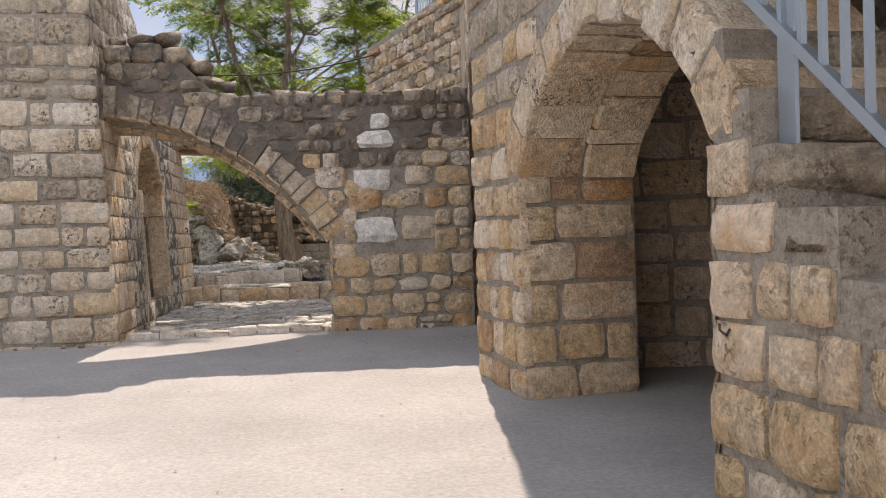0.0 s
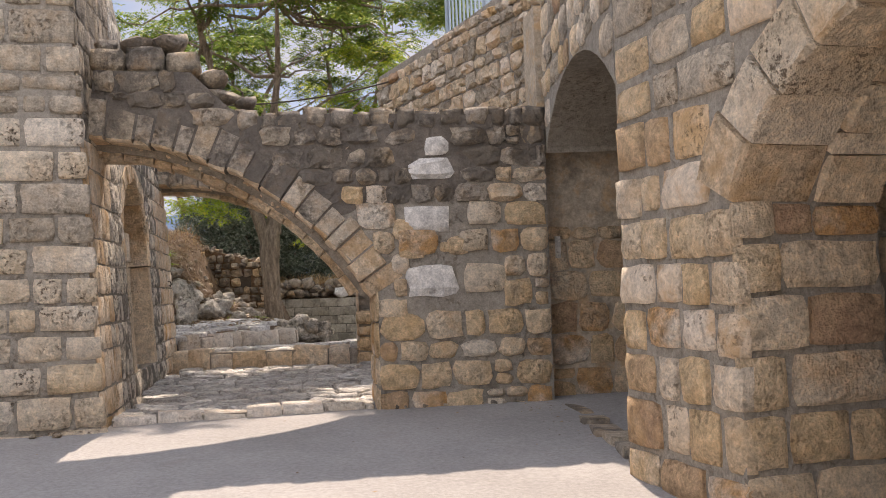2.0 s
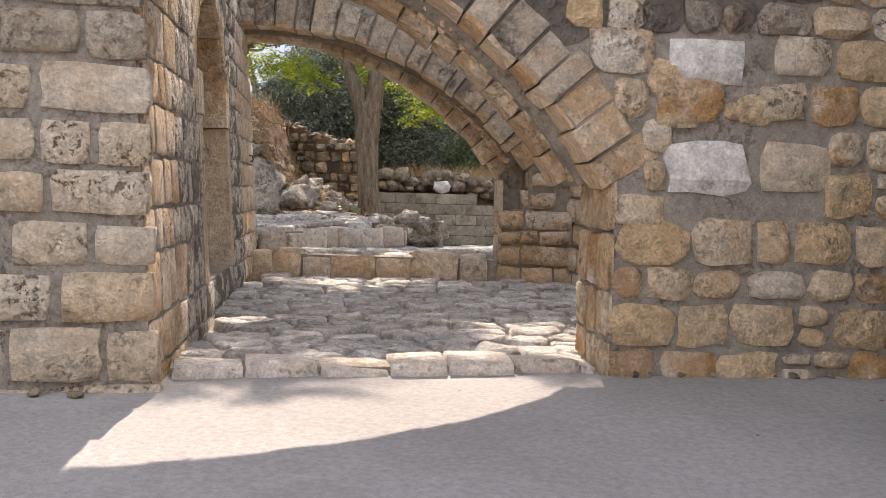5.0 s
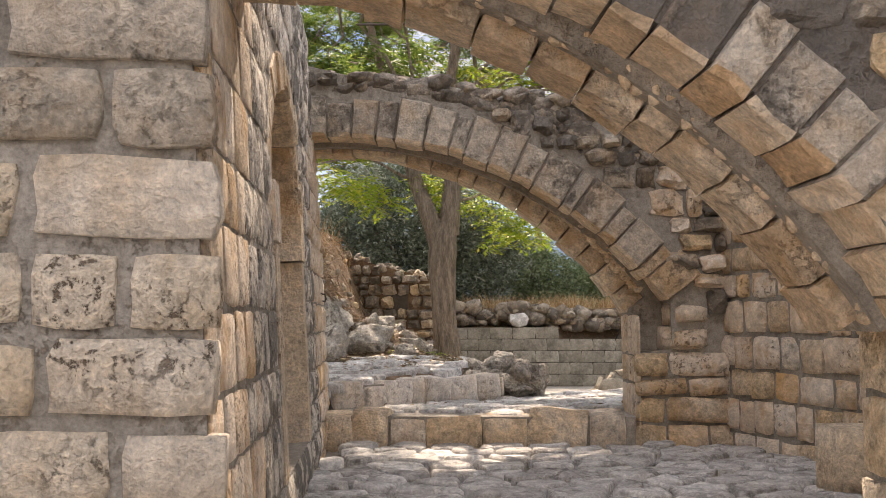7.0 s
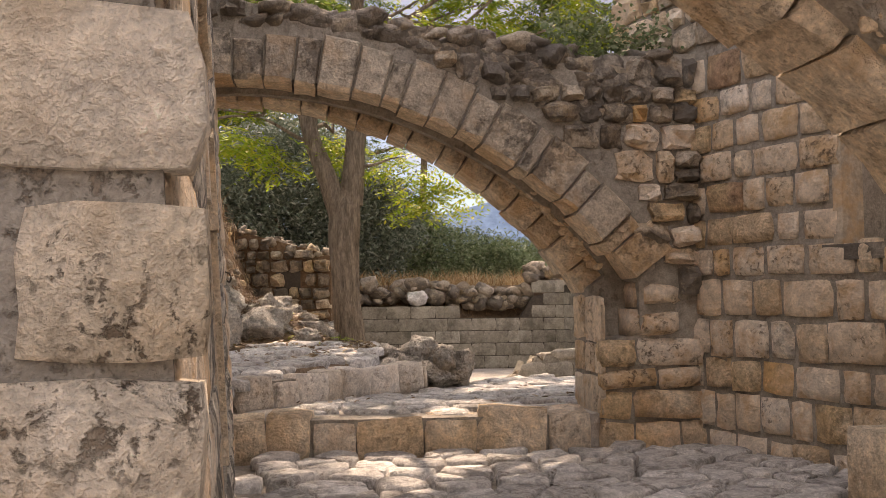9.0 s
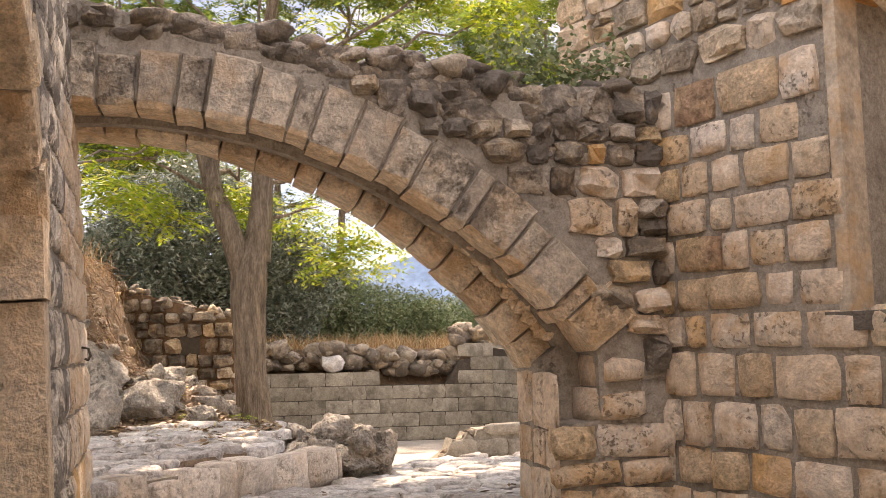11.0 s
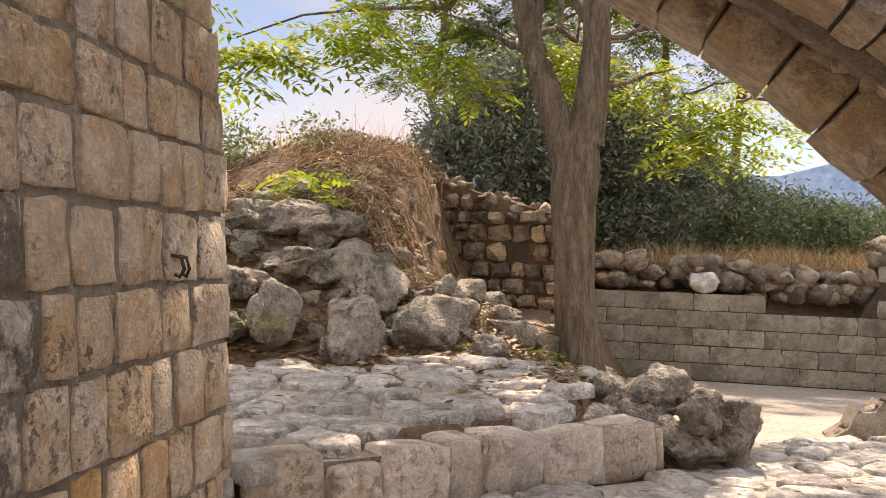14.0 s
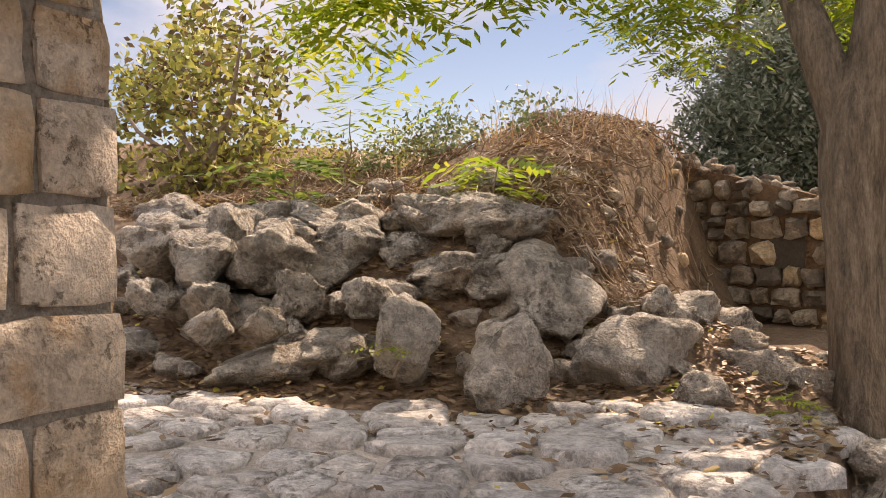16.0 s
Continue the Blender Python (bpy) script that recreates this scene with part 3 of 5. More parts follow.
# Stair wall with its vaulted arch, on the courtyard's other side
m_r = facing((.30, 8.24), (2.0, 1.5), .2)
CR = (2.6, 1.03, 1.518)
out_r = [(0, 0), (1.237, 0)] + arc(*CR[:2], CR[2] + .02, 154, 26, 16) + \
        [(3.963, 0), (6.95, 0), (6.95, .2), (6.3, .22), (6.28, .5), (5.9, .5), (5.88, .8), (5.45, .8), (5.43, 1.08), (5.1, 1.08), (4.87, 1.09), (4.86, 1.36), (4.48, 1.37), (4.47, 1.64), (4.3, 1.64), (4.29, 1.9), (4.1, 1.9), (4.09, 2.2), (3.8, 2.2), (3.5, 2.75), (2.6, 3.7), (1.6, 4.8), (0, 5.0)]
wall_r = thing("wall_stair", "ochre limestone wall under a stair, with a round arch", "wall", kind="structure", data=prism(out_r, .92, mortar_mat, "wall_stair"))
wall_r.matrix_world = m_r

# Tall arch between the stair wall and the first arch's wall
m_a3 = facing((.37, 11.34), (.30, 8.24), .2)
out_a3 = [(0, 2.6), (0, 5.0), (3.08, 5.0), (3.08, 2.6)] + arc(1.53, .65, 2.5, 53.13, 126.87, 12)
wall_a3 = thing("wall_upper", "upper limestone wall over a tall archway", "wall", kind="structure", data=prism(out_a3, .8, mortar_mat, "wall_upper"))
wall_a3.matrix_world = m_a3

# Inside the vaults
m_in = facing((.34, 11.62), (1.75, 11.72), .35)
out_in = [(0, 0), (1.41, 0), (1.41, 4.0), (0, 4.0)]
wall_in = thing("wall_recess", "recessed wall, ochre stones below old plaster", "wall", kind="structure", data=prism(out_in, .5, plaster_mat, "wall_recess"))
wall_in.matrix_world = m_in
m_in2 = facing((.8, 14.0), (5.0, 13.6), .3)
wall_in2 = thing("wall_vault", "pale stone wall deep inside the vault", "wall", kind="structure", data=prism([(0, 0), (4.3, 0), (4.3, 4), (0, 4)], .4, mortar_mat, "wall_vault"))
wall_in2.matrix_world = m_in2
m_back = facing((1.2, 8.25), (5.0, 8.15), .2)
wall_back = thing("wall_cellar", "shaded cellar wall of squared limestone", "wall", kind="structure", data=prism([(0, 0), (3.8, 0), (3.8, 4), (0, 4)], .5, mortar_mat, "wall_cellar"))
wall_back.matrix_world = m_back
w_e = thing("wall_east", "plain mortared wall closing the vaults", "wall", kind="structure", data=prism([(0, 0), (13, 0), (13, 4.6), (0, 4.6)], .4, mortar_mat, "wall_east"))
w_e.matrix_world = facing((5.0, 14.4), (5.0, 1.4), 0)
# Added wall, out of view, that stops daylight leaking into the vault.
w_x = thing("wall_cross", "unseen plain wall added under the stair to keep daylight out of the vault", "wall", kind="structure", data=prism([(0, 0), (2.4, 0), (2.4, 4.1), (0, 4.1)], .3, mortar_mat, "wall_cross"))
w_x.matrix_world = facing((5.0, 3.9), (2.75, 3.9), .1)
# Unseen solid behind the stair, added to close the vault against daylight.
core = [(4.0, 0), (6.9, 0), (6.9, .15), (6.3, .18), (6.28, .45), (5.88, .45), (5.86, .72), (5.43, .72), (5.41, 1.0), (4.86, 1.0), (4.84, 1.28), (4.47, 1.28), (4.45, 1.55), (4.29, 1.55), (4.27, 1.82), (4.0, 1.85)]
part("core", prism(core, 1.3, mortar_mat, "core"), wall_r, m=Matrix.Translation((0, 0, -.9)))
slab("ceiling", [(1.15, 1.6), (5.3, 1.6), (5.3, 14.4), (1.15, 14.4)], [4.25] * 4, .3, plaster_mat, "plastered vault ceiling under the terrace", "ceiling")
w_s = thing("wall_south", "plain limestone wall closing the courtyard", "wall", kind="structure", data=prism([(0, 0), (16, 0), (16, 4), (0, 4)], .5, ashlar_mat, "wall_south"))
w_s.matrix_world = facing((6.5, -6), (-9.5, -6), -.4)
w_w = thing("wall_west", "plain limestone wall closing the courtyard", "wall", kind="structure", data=prism([(0, 0), (16.5, 0), (16.5, 3.4), (0, 3.4)], .5, ashlar_mat, "wall_west"))
w_w.matrix_world = facing((-9.5, -6), (-9.5, 10.2), -.3)
w_se = thing("wall_southeast", "plain limestone wall closing the courtyard", "wall", kind="structure", data=prism([(0, 0), (7.6, 0), (7.6, 3.4), (0, 3.4)], .5, ashlar_mat, "wall_southeast"))
w_se.matrix_world = facing((2.6, 1.5), (2.6, -6), -.3)

# ---- steps ----
LAND = .42
slab("landing", [(-3.75, 11.0), (.9, 11.2), (.9, 12.5), (-.85, 16.1), (-4.5, 16.1)], [LAND - .08, LAND - .08, LAND - .07, LAND - .02, LAND - .02], .3, mortar_mat, "mortar bed of the paved landing", "paving")
slab("upper_landing", [(-4.42, 15.98), (-1.78, 15.98), (.3, 17.2), (-.4, 19.6), (-2.7, 19.6), (-2.75, 18.2), (-4.3, 16.6)], [.68, .68, .66, .59, .59, .64, .68], .24, dust_mat, "mortar bed of the upper paving", "paving")

# ---- vegetation helpers ----


def tube(path, radii, sides=9, wob=0.0, seed=0):
    """Vertices and faces of a tapered limb along a path."""
    r = random.Random(seed)
    verts, faces = [], []
    for i, p in enumerate(path):
        p = Vector(p)
        d = (Vector(path[min(i + 1, len(path) - 1)]) - Vector(path[max(i - 1, 0)])).normalized()
        side = d.cross(Vector((0, 1, .1))).normalized()
        up = side.cross(d)
        for k in range(sides):
            a = 6.2832 * k / sides
            q = radii[i] * (1 + wob * r.uniform(-1, 1))
            verts.append(p + (side * math.cos(a) + up * math.sin(a)) * q)
    for i in range(len(path) - 1):
        for k in range(sides):
            l = (k + 1) % sides
            faces.append((i * sides + k, i * sides + l, (i + 1) * sides + l, (i + 1) * sides + k))
    return verts, faces


def limb_mesh(limbs, mat, name):
    V, F = [], []
    for i, (path, radii, sides, wob) in enumerate(limbs):
        v, f = tube(path, radii, sides, wob, i)
        o = len(V)
        V += v
        F += [tuple(o + k for k in q) for q in f]
    return quads_mesh(name, [tuple(v) for v in V], F, mat, True)


def sprays(points, r, leaflets=11, length=.3, leaf=.075, wide=.026, droop=.35):
    """Pinnate leaves at given points: a rib with pairs of leaflets."""
    V, F = [], []
    for p in points:
        a = r.uniform(0, 6.2832)
        d = Vector((math.cos(a), math.sin(a), -droop * r.uniform(.1, 1.6))).normalized()
        side = d.cross(Vector((0, 0, 1))).normalized()
        side = (side + Vector((0, 0, r.uniform(-.4, .4)))).normalized()
        L = length * r.uniform(.7, 1.25)
        for k in range(leaflets):
            s = (k // 2 + 1) / (leaflets // 2 + 1)
            sg = 1 if k % 2 else -1
            base = Vector(p) + d * (L * s) + Vector((0, 0, -.12 * L * s * s))
            if k == leaflets - 1:
                ld = d
            else:
                ld = (side * sg + d * .55 + Vector((0, 0, r.uniform(-.45, .05)))).normalized()
            nn = ld.cross(Vector((r.uniform(-.3, .3), r.uniform(-.3, .3), 1))).normalized()
            l = leaf * r.uniform(.75, 1.2)
            o = len(V)
            V += [base, base + ld * l * .45 + nn * wide * .5, base + ld * l, base + ld * l * .45 - nn * wide * .5]
            F.append((o, o + 1, o + 2, o + 3))
    return [tuple(v) for v in V], F


def small_leaves(points, r, leaf=.05, wide=.016, per=6, spread=.1):
    V, F = [], []
    for p in points:
        for _ in range(per):
            q = Vector(p) + Vector((r.gauss(0, spread), r.gauss(0, spread), r.gauss(0, spread)))
            d = Vector((r.uniform(-1, 1), r.uniform(-1, 1), r.uniform(-.5, 1))).normalized()
            n = d.cross(Vector((r.uniform(-1, 1), r.uniform(-1, 1), r.uniform(-1, 1)))).normalized()
            l = leaf * r.uniform(.7, 1.3)
            o = len(V)
            V += [q, q + d * l * .5 + n * wide * .5, q + d * l, q + d * l * .5 - n * wide * .5]
            F.append((o, o + 1, o + 2, o + 3))
    return [tuple(v) for v in V], F


def cloud(r, blobs, n):
    """Points gathered in clumps: blobs of (x, y, z, rx, ry, rz)."""
    out_ = []
    vol = [b[3] * b[4] * b[5] for b in blobs]
    for b, w in zip(blobs, vol):
        clumps = []
        for _ in range(max(5, int(n * w / sum(vol) / 14))):
            d = Vector((r.gauss(0, 1), r.gauss(0, 1), r.gauss(0, 1))).normalized() * r.uniform(.35, 1) ** .5
            clumps.append((b[0] + d.x * b[3], b[1] + d.y * b[4], b[2] + d.z * b[5]))
        for c in clumps:
            for _ in range(14):
                out_.append((c[0] + r.gauss(0, .11) * b[3] ** .4, c[1] + r.gauss(0, .11) * b[4] ** .4, c[2] + r.gauss(0, .09) * b[5] ** .4))
    return out_


def grow(root, tip, r, n=5, sag=.0, jig=.06):
    a, b = Vector(root), Vector(tip)
    L = (b - a).length
    return [tuple(a.lerp(b, i / n) + Vector((r.uniform(-1, 1), r.uniform(-1, 1), r.uniform(-1, 1))) * jig * L * (0 < i < n) / 2 - Vector((0, 0, sag * L * (i / n) * (1 - i / n)))) for i in range(n + 1)]


# The forked tree behind the second arch
r = random.Random(21)
tree = thing("tree", "forked tree with brown bark and yellow-green pinnate leaves", "tree")
TB = (-3.53, 21.1)
tr = [((TB[0] + .06, TB[1], .7), .26), ((TB[0] + .04, TB[1], .95), .195), ((TB[0] + .02, TB[1], 1.2), .175), ((TB[0] - .01, TB[1], 1.5), .165), ((TB[0] - .02, TB[1], 1.8), .165), ((TB[0] - .03, TB[1], 2.2), .185), ((TB[0] - .02, TB[1], 2.45), .2), ((TB[0] + .0, TB[1], 2.7), .18), ((TB[0] + .04, TB[1], 2.92), .12)]
part("trunk", limb_mesh([([p for p, _ in tr], [q for _, q in tr], 18, .09)], bark_mat, "trunk"), tree)
left_l = [(TB[0] - .06, TB[1], 2.5), (TB[0] - .22, TB[1], 3.0), (TB[0] - .42, TB[1] + .05, 3.5), (TB[0] - .6, TB[1] + .1, 4.2), (TB[0] - 1.0, TB[1] + .2, 5.4), (TB[0] - 1.3, TB[1], 6.8)]
right_l = [(TB[0] + .05, TB[1], 2.7), (TB[0] + .1, TB[1], 3.15), (TB[0] + .12, TB[1], 3.6), (TB[0] + .05, TB[1] - .1, 4.6), (TB[0] + .25, TB[1] - .3, 5.8), (TB[0] + .3, TB[1] - .6, 7.2)]
part("limb", limb_mesh([(left_l, [.14, .125, .115, .09, .06, .03], 10, .09)], bark_mat, "limb"), tree)
part("limb", limb_mesh([(right_l, [.16, .135, .125, .09, .06, .03], 10, .09)], bark_mat, "limb"), tree)
tips = []
branches = []
for k in range(15):
    src = left_l if k % 2 else right_l
    i = r.randint(2, 5)
    tip = (r.uniform(-6.9, -1.6), r.uniform(19.6, 23.6), r.uniform(4.5, 7.4))
    branches.append((grow(src[i], tip, r, 6, .1, .12), [.045, .038, .03, .024, .018, .013, .008], 6, 0))
    tips.append(tip)
for k, (root, tip) in enumerate([(right_l[1], (TB[0] + .75, TB[1] - .05, 3.32)), (right_l[2], (TB[0] + 1.3, TB[1] + .3, 3.9)), (left_l[2], (TB[0] - 1.4, TB[1] - .2, 3.9)), (left_l[3], (-5.5, 18.7, 3.1)), (left_l[3], (-4.95, 19.0, 3.4)), (left_l[3], (-6.0, 18.4, 3.4))]):
    branches.append((grow(root, tip, r, 6, .05, .08), [.03, .024, .02, .016, .012, .009, .006], 6, 0))
for tip in ((-2.3, 22.0, 5.9), (-1.5, 22.3, 5.7), (-.7, 22.0, 5.9), (.1, 22.4, 5.6), (-1.1, 21.8, 6.4), (-3.0, 21.0, 4.95), (-2.2, 21.3, 5.05), (-1.4, 21.2, 4.8), (-.8, 21.5, 5.0)):
    branches.append((grow(right_l[3], tip, r, 6, .04, .1), [.045, .038, .03, .024, .018, .013, .008], 6, 0))
# Upper branches above the view, added to dapple the landing with shade.
high = []
for k in range(26):
    tip = (r.uniform(-5.6, .4), r.uniform(18.4, 22.2), r.uniform(6.9, 9.6))
    branches.append((grow((left_l if tip[0] < TB[0] else right_l)[5], tip, r, 6, -.05, .12), [.04, .034, .028, .022, .016, .012, .008], 6, 0))
    high.append(tip)
# Further unseen branches, added to shade the paving past the second arch.
for k in range(8):
    tip = (r.uniform(-2.5, .5), r.uniform(22.6, 25.2), r.uniform(6.9, 8.6))
    branches.append((grow(right_l[5], tip, r, 6, -.05, .12), [.04, .034, .028, .022, .016, .012, .008], 6, 0))
    high.append(tip)
for b in branches:
    part("branch", limb_mesh([b], bark_mat, "branch"), tree)
pts = cloud(r, [(*t, .42, .42, .3) for t in tips], 300)
v, f = sprays(pts, r, leaf=.11, wide=.042, length=.36)
part("crown", quads_mesh("crown", v, f, leaf_mat), tree, "green pinnate foliage")
# Leaves of the added upper branches, out of view, for dappled shade.
v, f = sprays(cloud(r, [(*t, .55, .55, .35) for t in high], 230), r, leaf=.13, wide=.05, length=.42)
part("crown", quads_mesh("crown", v, f, leaf_mat), tree, "green pinnate foliage")
pts = cloud(r, [(TB[0] - .95, TB[1] - .5, 3.4, .55, .3, .33), (TB[0] - .1, TB[1] + .35, 3.4, .25, .2, .35), (TB[0] + .85, TB[1] + .1, 3.2, .5, .3, .3), (TB[0] + 1.4, TB[1] + .4, 2.9, .4, .3, .25), (TB[0] - 1.4, TB[1] - .7, 3.9, .4, .3, .3), (TB[0] + .9, TB[1], 2.75, .3, .2, .2), (-5.5, 18.65, 2.95, .4, .3, .2), (-4.95, 19.0, 3.2, .35, .3, .2), (-6.0, 18.4, 3.25, .35, .3, .22), (-3.0, 21.0, 4.95, .5, .4, .35), (-2.2, 21.3, 5.05, .5, .4, .35), (-1.4, 21.2, 4.8, .5, .4, .3), (-.8, 21.5, 5.0, .45, .4, .3)], 520)
pts += cloud(r, [(-2.3, 22.0, 5.8, .55, .4, .4), (-1.5, 22.3, 5.6, .55, .4, .4), (-.7, 22.0, 5.8, .55, .4, .4), (.1, 22.4, 5.5, .5, .4, .4), (-1.1, 21.8, 6.4, .6, .4, .35), (-1.9, 22.1, 6.5, .5, .4, .35), (-.2, 22.2, 6.3, .5, .4, .35)], 260)
v, f = sprays(pts, r, leaf=.1, wide=.034, length=.36)
part("low_foliage", quads_mesh("low_foliage", v, f, bright_leaf_mat), tree, "sunlit yellow-green leaves")
part("scar", limb_mesh([([(TB[0] - .1, TB[1] - .12, 2.25), (TB[0] - .09, TB[1] - .13, 2.38), (TB[0] - .06, TB[1] - .13, 2.5)], [.01, .04, .01], 7, .4)], raw_mat, "scar"), tree, "torn orange wood")


def slim_tree(x, y, z, h, seed, crown, density, label):
    r = random.Random(seed)
    t = thing("tree", label, "tree", "slender trees beyond the ruin")
    top = (x + r.uniform(-.5, .5), y, z + h)
    path = grow((x, y, z), top, r, 8, 0, .06)
    part("trunk", limb_mesh([(path, [.13 - .012 * i for i in range(9)], 9, .05)], bark_mat, "trunk"), t)
    blobs = []
    for k in range(18):
        i = r.randint(3, 8)
        a = r.uniform(0, 6.2832)
        L = r.uniform(.9, crown)
        tip = (path[i][0] + math.cos(a) * L, path[i][1] + math.sin(a) * L * .8, path[i][2] + r.uniform(.3, 1.7))
        part("branch", limb_mesh([(grow(path[i], tip, r, 5, .05, .12), [.05, .04, .03, .022, .015, .008], 6, 0)], bark_mat, "branch"), t)
        blobs.append((*tip, 1.1, 1.1, .8))
    v, f = sprays(cloud(r, blobs, density), r, leaflets=11, leaf=.14, wide=.055, length=.5)
    part("crown", quads_mesh("crown", v, f, leaf_mat), t, "loose green foliage")


slim_tree(-8.6, 36.0, 1.6, 10.5, 35, 3.0, 2600, "tall slender tree with dense green leaves")
slim_tree(-6.6, 37.5, 1.6, 11.0, 36, 3.0, 2500, "tall slender tree with dense green leaves")
slim_tree(-4.9, 35.5, 1.6, 10.5, 32, 2.8, 1900, "slender tree with feathery green leaves")
slim_tree(-3.0, 37.0, 1.6, 11.0, 33, 2.8, 1100, "slender many-branched tree with sparse leaves")
slim_tree(2.3, 36.5, 1.6, 9.5, 37, 3.0, 3000, "slender tree with feathery green leaves")
slim_tree(4.4, 35.5, 1.6, 9.0, 38, 3.0, 3000, "slender tree with feathery green leaves")
slim_tree(-1.3, 36.0, 1.6, 10.5, 34, 2.6, 1300, "slender many-branched tree with sparse leaves")


def bush(name, label, blobs, n, mat, seed, leaf=.07, wide=.022, stems=6):
    r = random.Random(seed)
    b = thing(name, label, "bush")
    x, y = blobs[0][0], blobs[0][1]
    z = land(x, y)
    for k in range(stems):
        q = r.choice(blobs)
        part("stem", limb_mesh([(grow((x + r.uniform(-.3, .3), y, z - .1), (q[0] + r.uniform(-.5, .5) * q[3], q[1], q[2] + .4 * q[5]), r, 5, 0, .1), [.06, .05, .04, .03, .02, .01], 6, 0)], twig_mat, "stem"), b)
    v, f = small_leaves(cloud(r, blobs, n), r, leaf, wide)
    part("foliage", quads_mesh("foliage", v, f, mat), b)


bush("olive_tree", "dense dark grey-green olive tree on the mound", [(-4.6, 26.5, 3.3, 1.6, 1.2, 1.5), (-3.4, 27, 2.8, 1.3, 1.2, 1.2), (-5.6, 26.8, 3.0, 1.0, 1.0, 1.2)], 11000, olive_leaf_mat, 41, .11, .034)
bush("olive_bush", "grey-green bush in the dry grass", [(-1.4, 29, 2.2, 1.3, 1, .8), (-.3, 29.5, 2.1, 1.2, 1, .7), (-2.3, 28.5, 2.4, .9, .9, 1.0)], 6000, bush_leaf_mat, 42, .1, .03)
bush("olive_bush", "grey-green bush in the dry grass", [(1.6, 31, 2.0, 1.6, 1, .8)], 2500, bush_leaf_mat, 43, .1, .03)

# ---- rocks ----


def rock_mesh(name, mat, seed, sub=3):
    r = random.Random(seed)
    bm = bmesh.new()
    bmesh.ops.create_icosphere(bm, subdivisions=sub, radius=.5)
    o = Vector((seed * 3.1, seed * 1.7, 0))
    planes = [(Vector((r.gauss(0, 1), r.gauss(0, 1), r.gauss(0, 1))).normalized(), r.uniform(.26, .42)) for _ in range(14)]
    for v in bm.verts:
        c = v.co.copy()
        for n, d in planes:
            k = c.dot(n) - d
            if k > 0:
                c -= n * k * .95
        c *= 1.12 + .24 * noise.noise(c * 3.2 + o) - .2 * abs(noise.noise(c * 6 + o)) - .15 * abs(noise.noise(c * 12 + o)) - .07 * abs(noise.noise(c * 24 + o)) + .05 * noise.noise(c * 40 + o)
        v.co = c
    me = mesh_of(bm, name, mat)
    me.shade_smooth()
    return me


rock_pool = [rock_mesh("rock", rock_mat, s, 4) for s in range(1, 9)]
rub_pool = [rock_mesh("rubble_stone", rubble_mat, s, 2) for s in range(11, 17)]
ROCKS = [(-4.80, 19.22, 1.27, .37, .40), (-4.46, 20.00, 1.20, .64, .39), (-4.00, 20.28, 1.09, .41, .30), (-5.09, 19.98, 1.56, .71, .39), (-5.33, 19.02, 1.37, .36, .30),
         (-5.51, 19.72, 1.56, .32, .28), (-4.33, 20.55, 1.45, .33, .25), (-4.59, 20.39, 1.38, .36, .22), (-5.59, 20.26, 1.81, .35, .29)]
ROCKS2 = [(-6.24, 19.75, 1.83, .49, .34), (-5.88, 19.97, 1.76, .42, .25), (-6.46, 19.27, 1.79, .43, .29), (-6.81, 19.06, 1.76, .40, .25), (-5.43, 20.59, 1.85, .24, .20),
          (-5.06, 20.58, 1.70, .35, .23), (-6.21, 19.19, 1.55, .31, .24), (-6.08, 18.80, 1.39, .23, .15), (-6.28, 18.57, 1.38, .26, .16), (-6.19, 20.60, 2.11, .25, .19)]
ROCKS3 = [(-5.83, 20.58, 2.02, .29, .16), (-4.19, 20.87, 1.33, .26, .22), (-4.28, 19.77, .96, .26, .13), (-3.84, 19.91, .87, .44, .24), (-3.46, 20.14, .70, .60, .28),
          (-3.40, 21.11, .67, .43, .22), (-3.79, 20.64, .90, .35, .14), (-2.77, 18.96, 1.02, .34, .20), (-2.88, 18.73, .88, .33, .20), (-2.65, 18.58, .76, .34, .25), (-2.43, 18.73, .82, .35, .35), (-3.10, 19.19, .99, .25, .14)]
ROCKS4 = [(-3.36, 19.45, .82, .36, .24), (-3.62, 19.62, .98, .26, .16), (-3.16, 19.72, .66, .30, .20), (-3.30, 20.45, .66, .34, .22), (-3.22, 20.80, .62, .26, .18), (-3.62, 20.42, .88, .24, .16), (-3.95, 19.55, 1.0, .20, .12),
          (-6.62, 19.55, 1.86, .40, .26), (-6.95, 19.35, 1.9, .36, .24), (-7.2, 19.0, 1.78, .4, .26), (-6.6, 18.85, 1.52, .26, .18), (-6.9, 18.7, 1.5, .24, .16), (-5.75, 19.3, 1.52, .26, .18), (-6.5, 20.1, 1.98, .3, .2)]
r = random.Random(5)
SLOPE = [(x, y, land(x, y) + .04, w, w * .6) for x, y, w in [(r.uniform(-3.75, -3.1), 20.7 + .11 * k, r.uniform(.16, .36)) for k in range(18)]]
for x, y, z, w, h in SLOPE + ROCKS + ROCKS2 + ROCKS3 + ROCKS4:
    o = thing("rock", "weathered grey limestone boulder on the leafy bank", "rock", "boulders on the bank", data=r.choice(rock_pool))
    o.matrix_world = Matrix.Translation((x, y, z - .03)) @ pose(0, 0, 0, r.uniform(-18, 18), r.uniform(-12, 12), r.uniform(0, 360)) @ Matrix.Diagonal((w * 1.35, w * 1.25, h * 1.5, 1))
cope_pool = [stone_mesh("coping_stone", grey_mat, random.Random(s), .2, .13, (.8, .95)) for s in range(21, 29)]
kerb_pool = {mt.name: [stone_mesh("kerb_stone", mt, random.Random(s), .15, .08, (.82, .95)) for s in range(8)] for mt in (warm_mat, kerb_mat, grey_mat)}
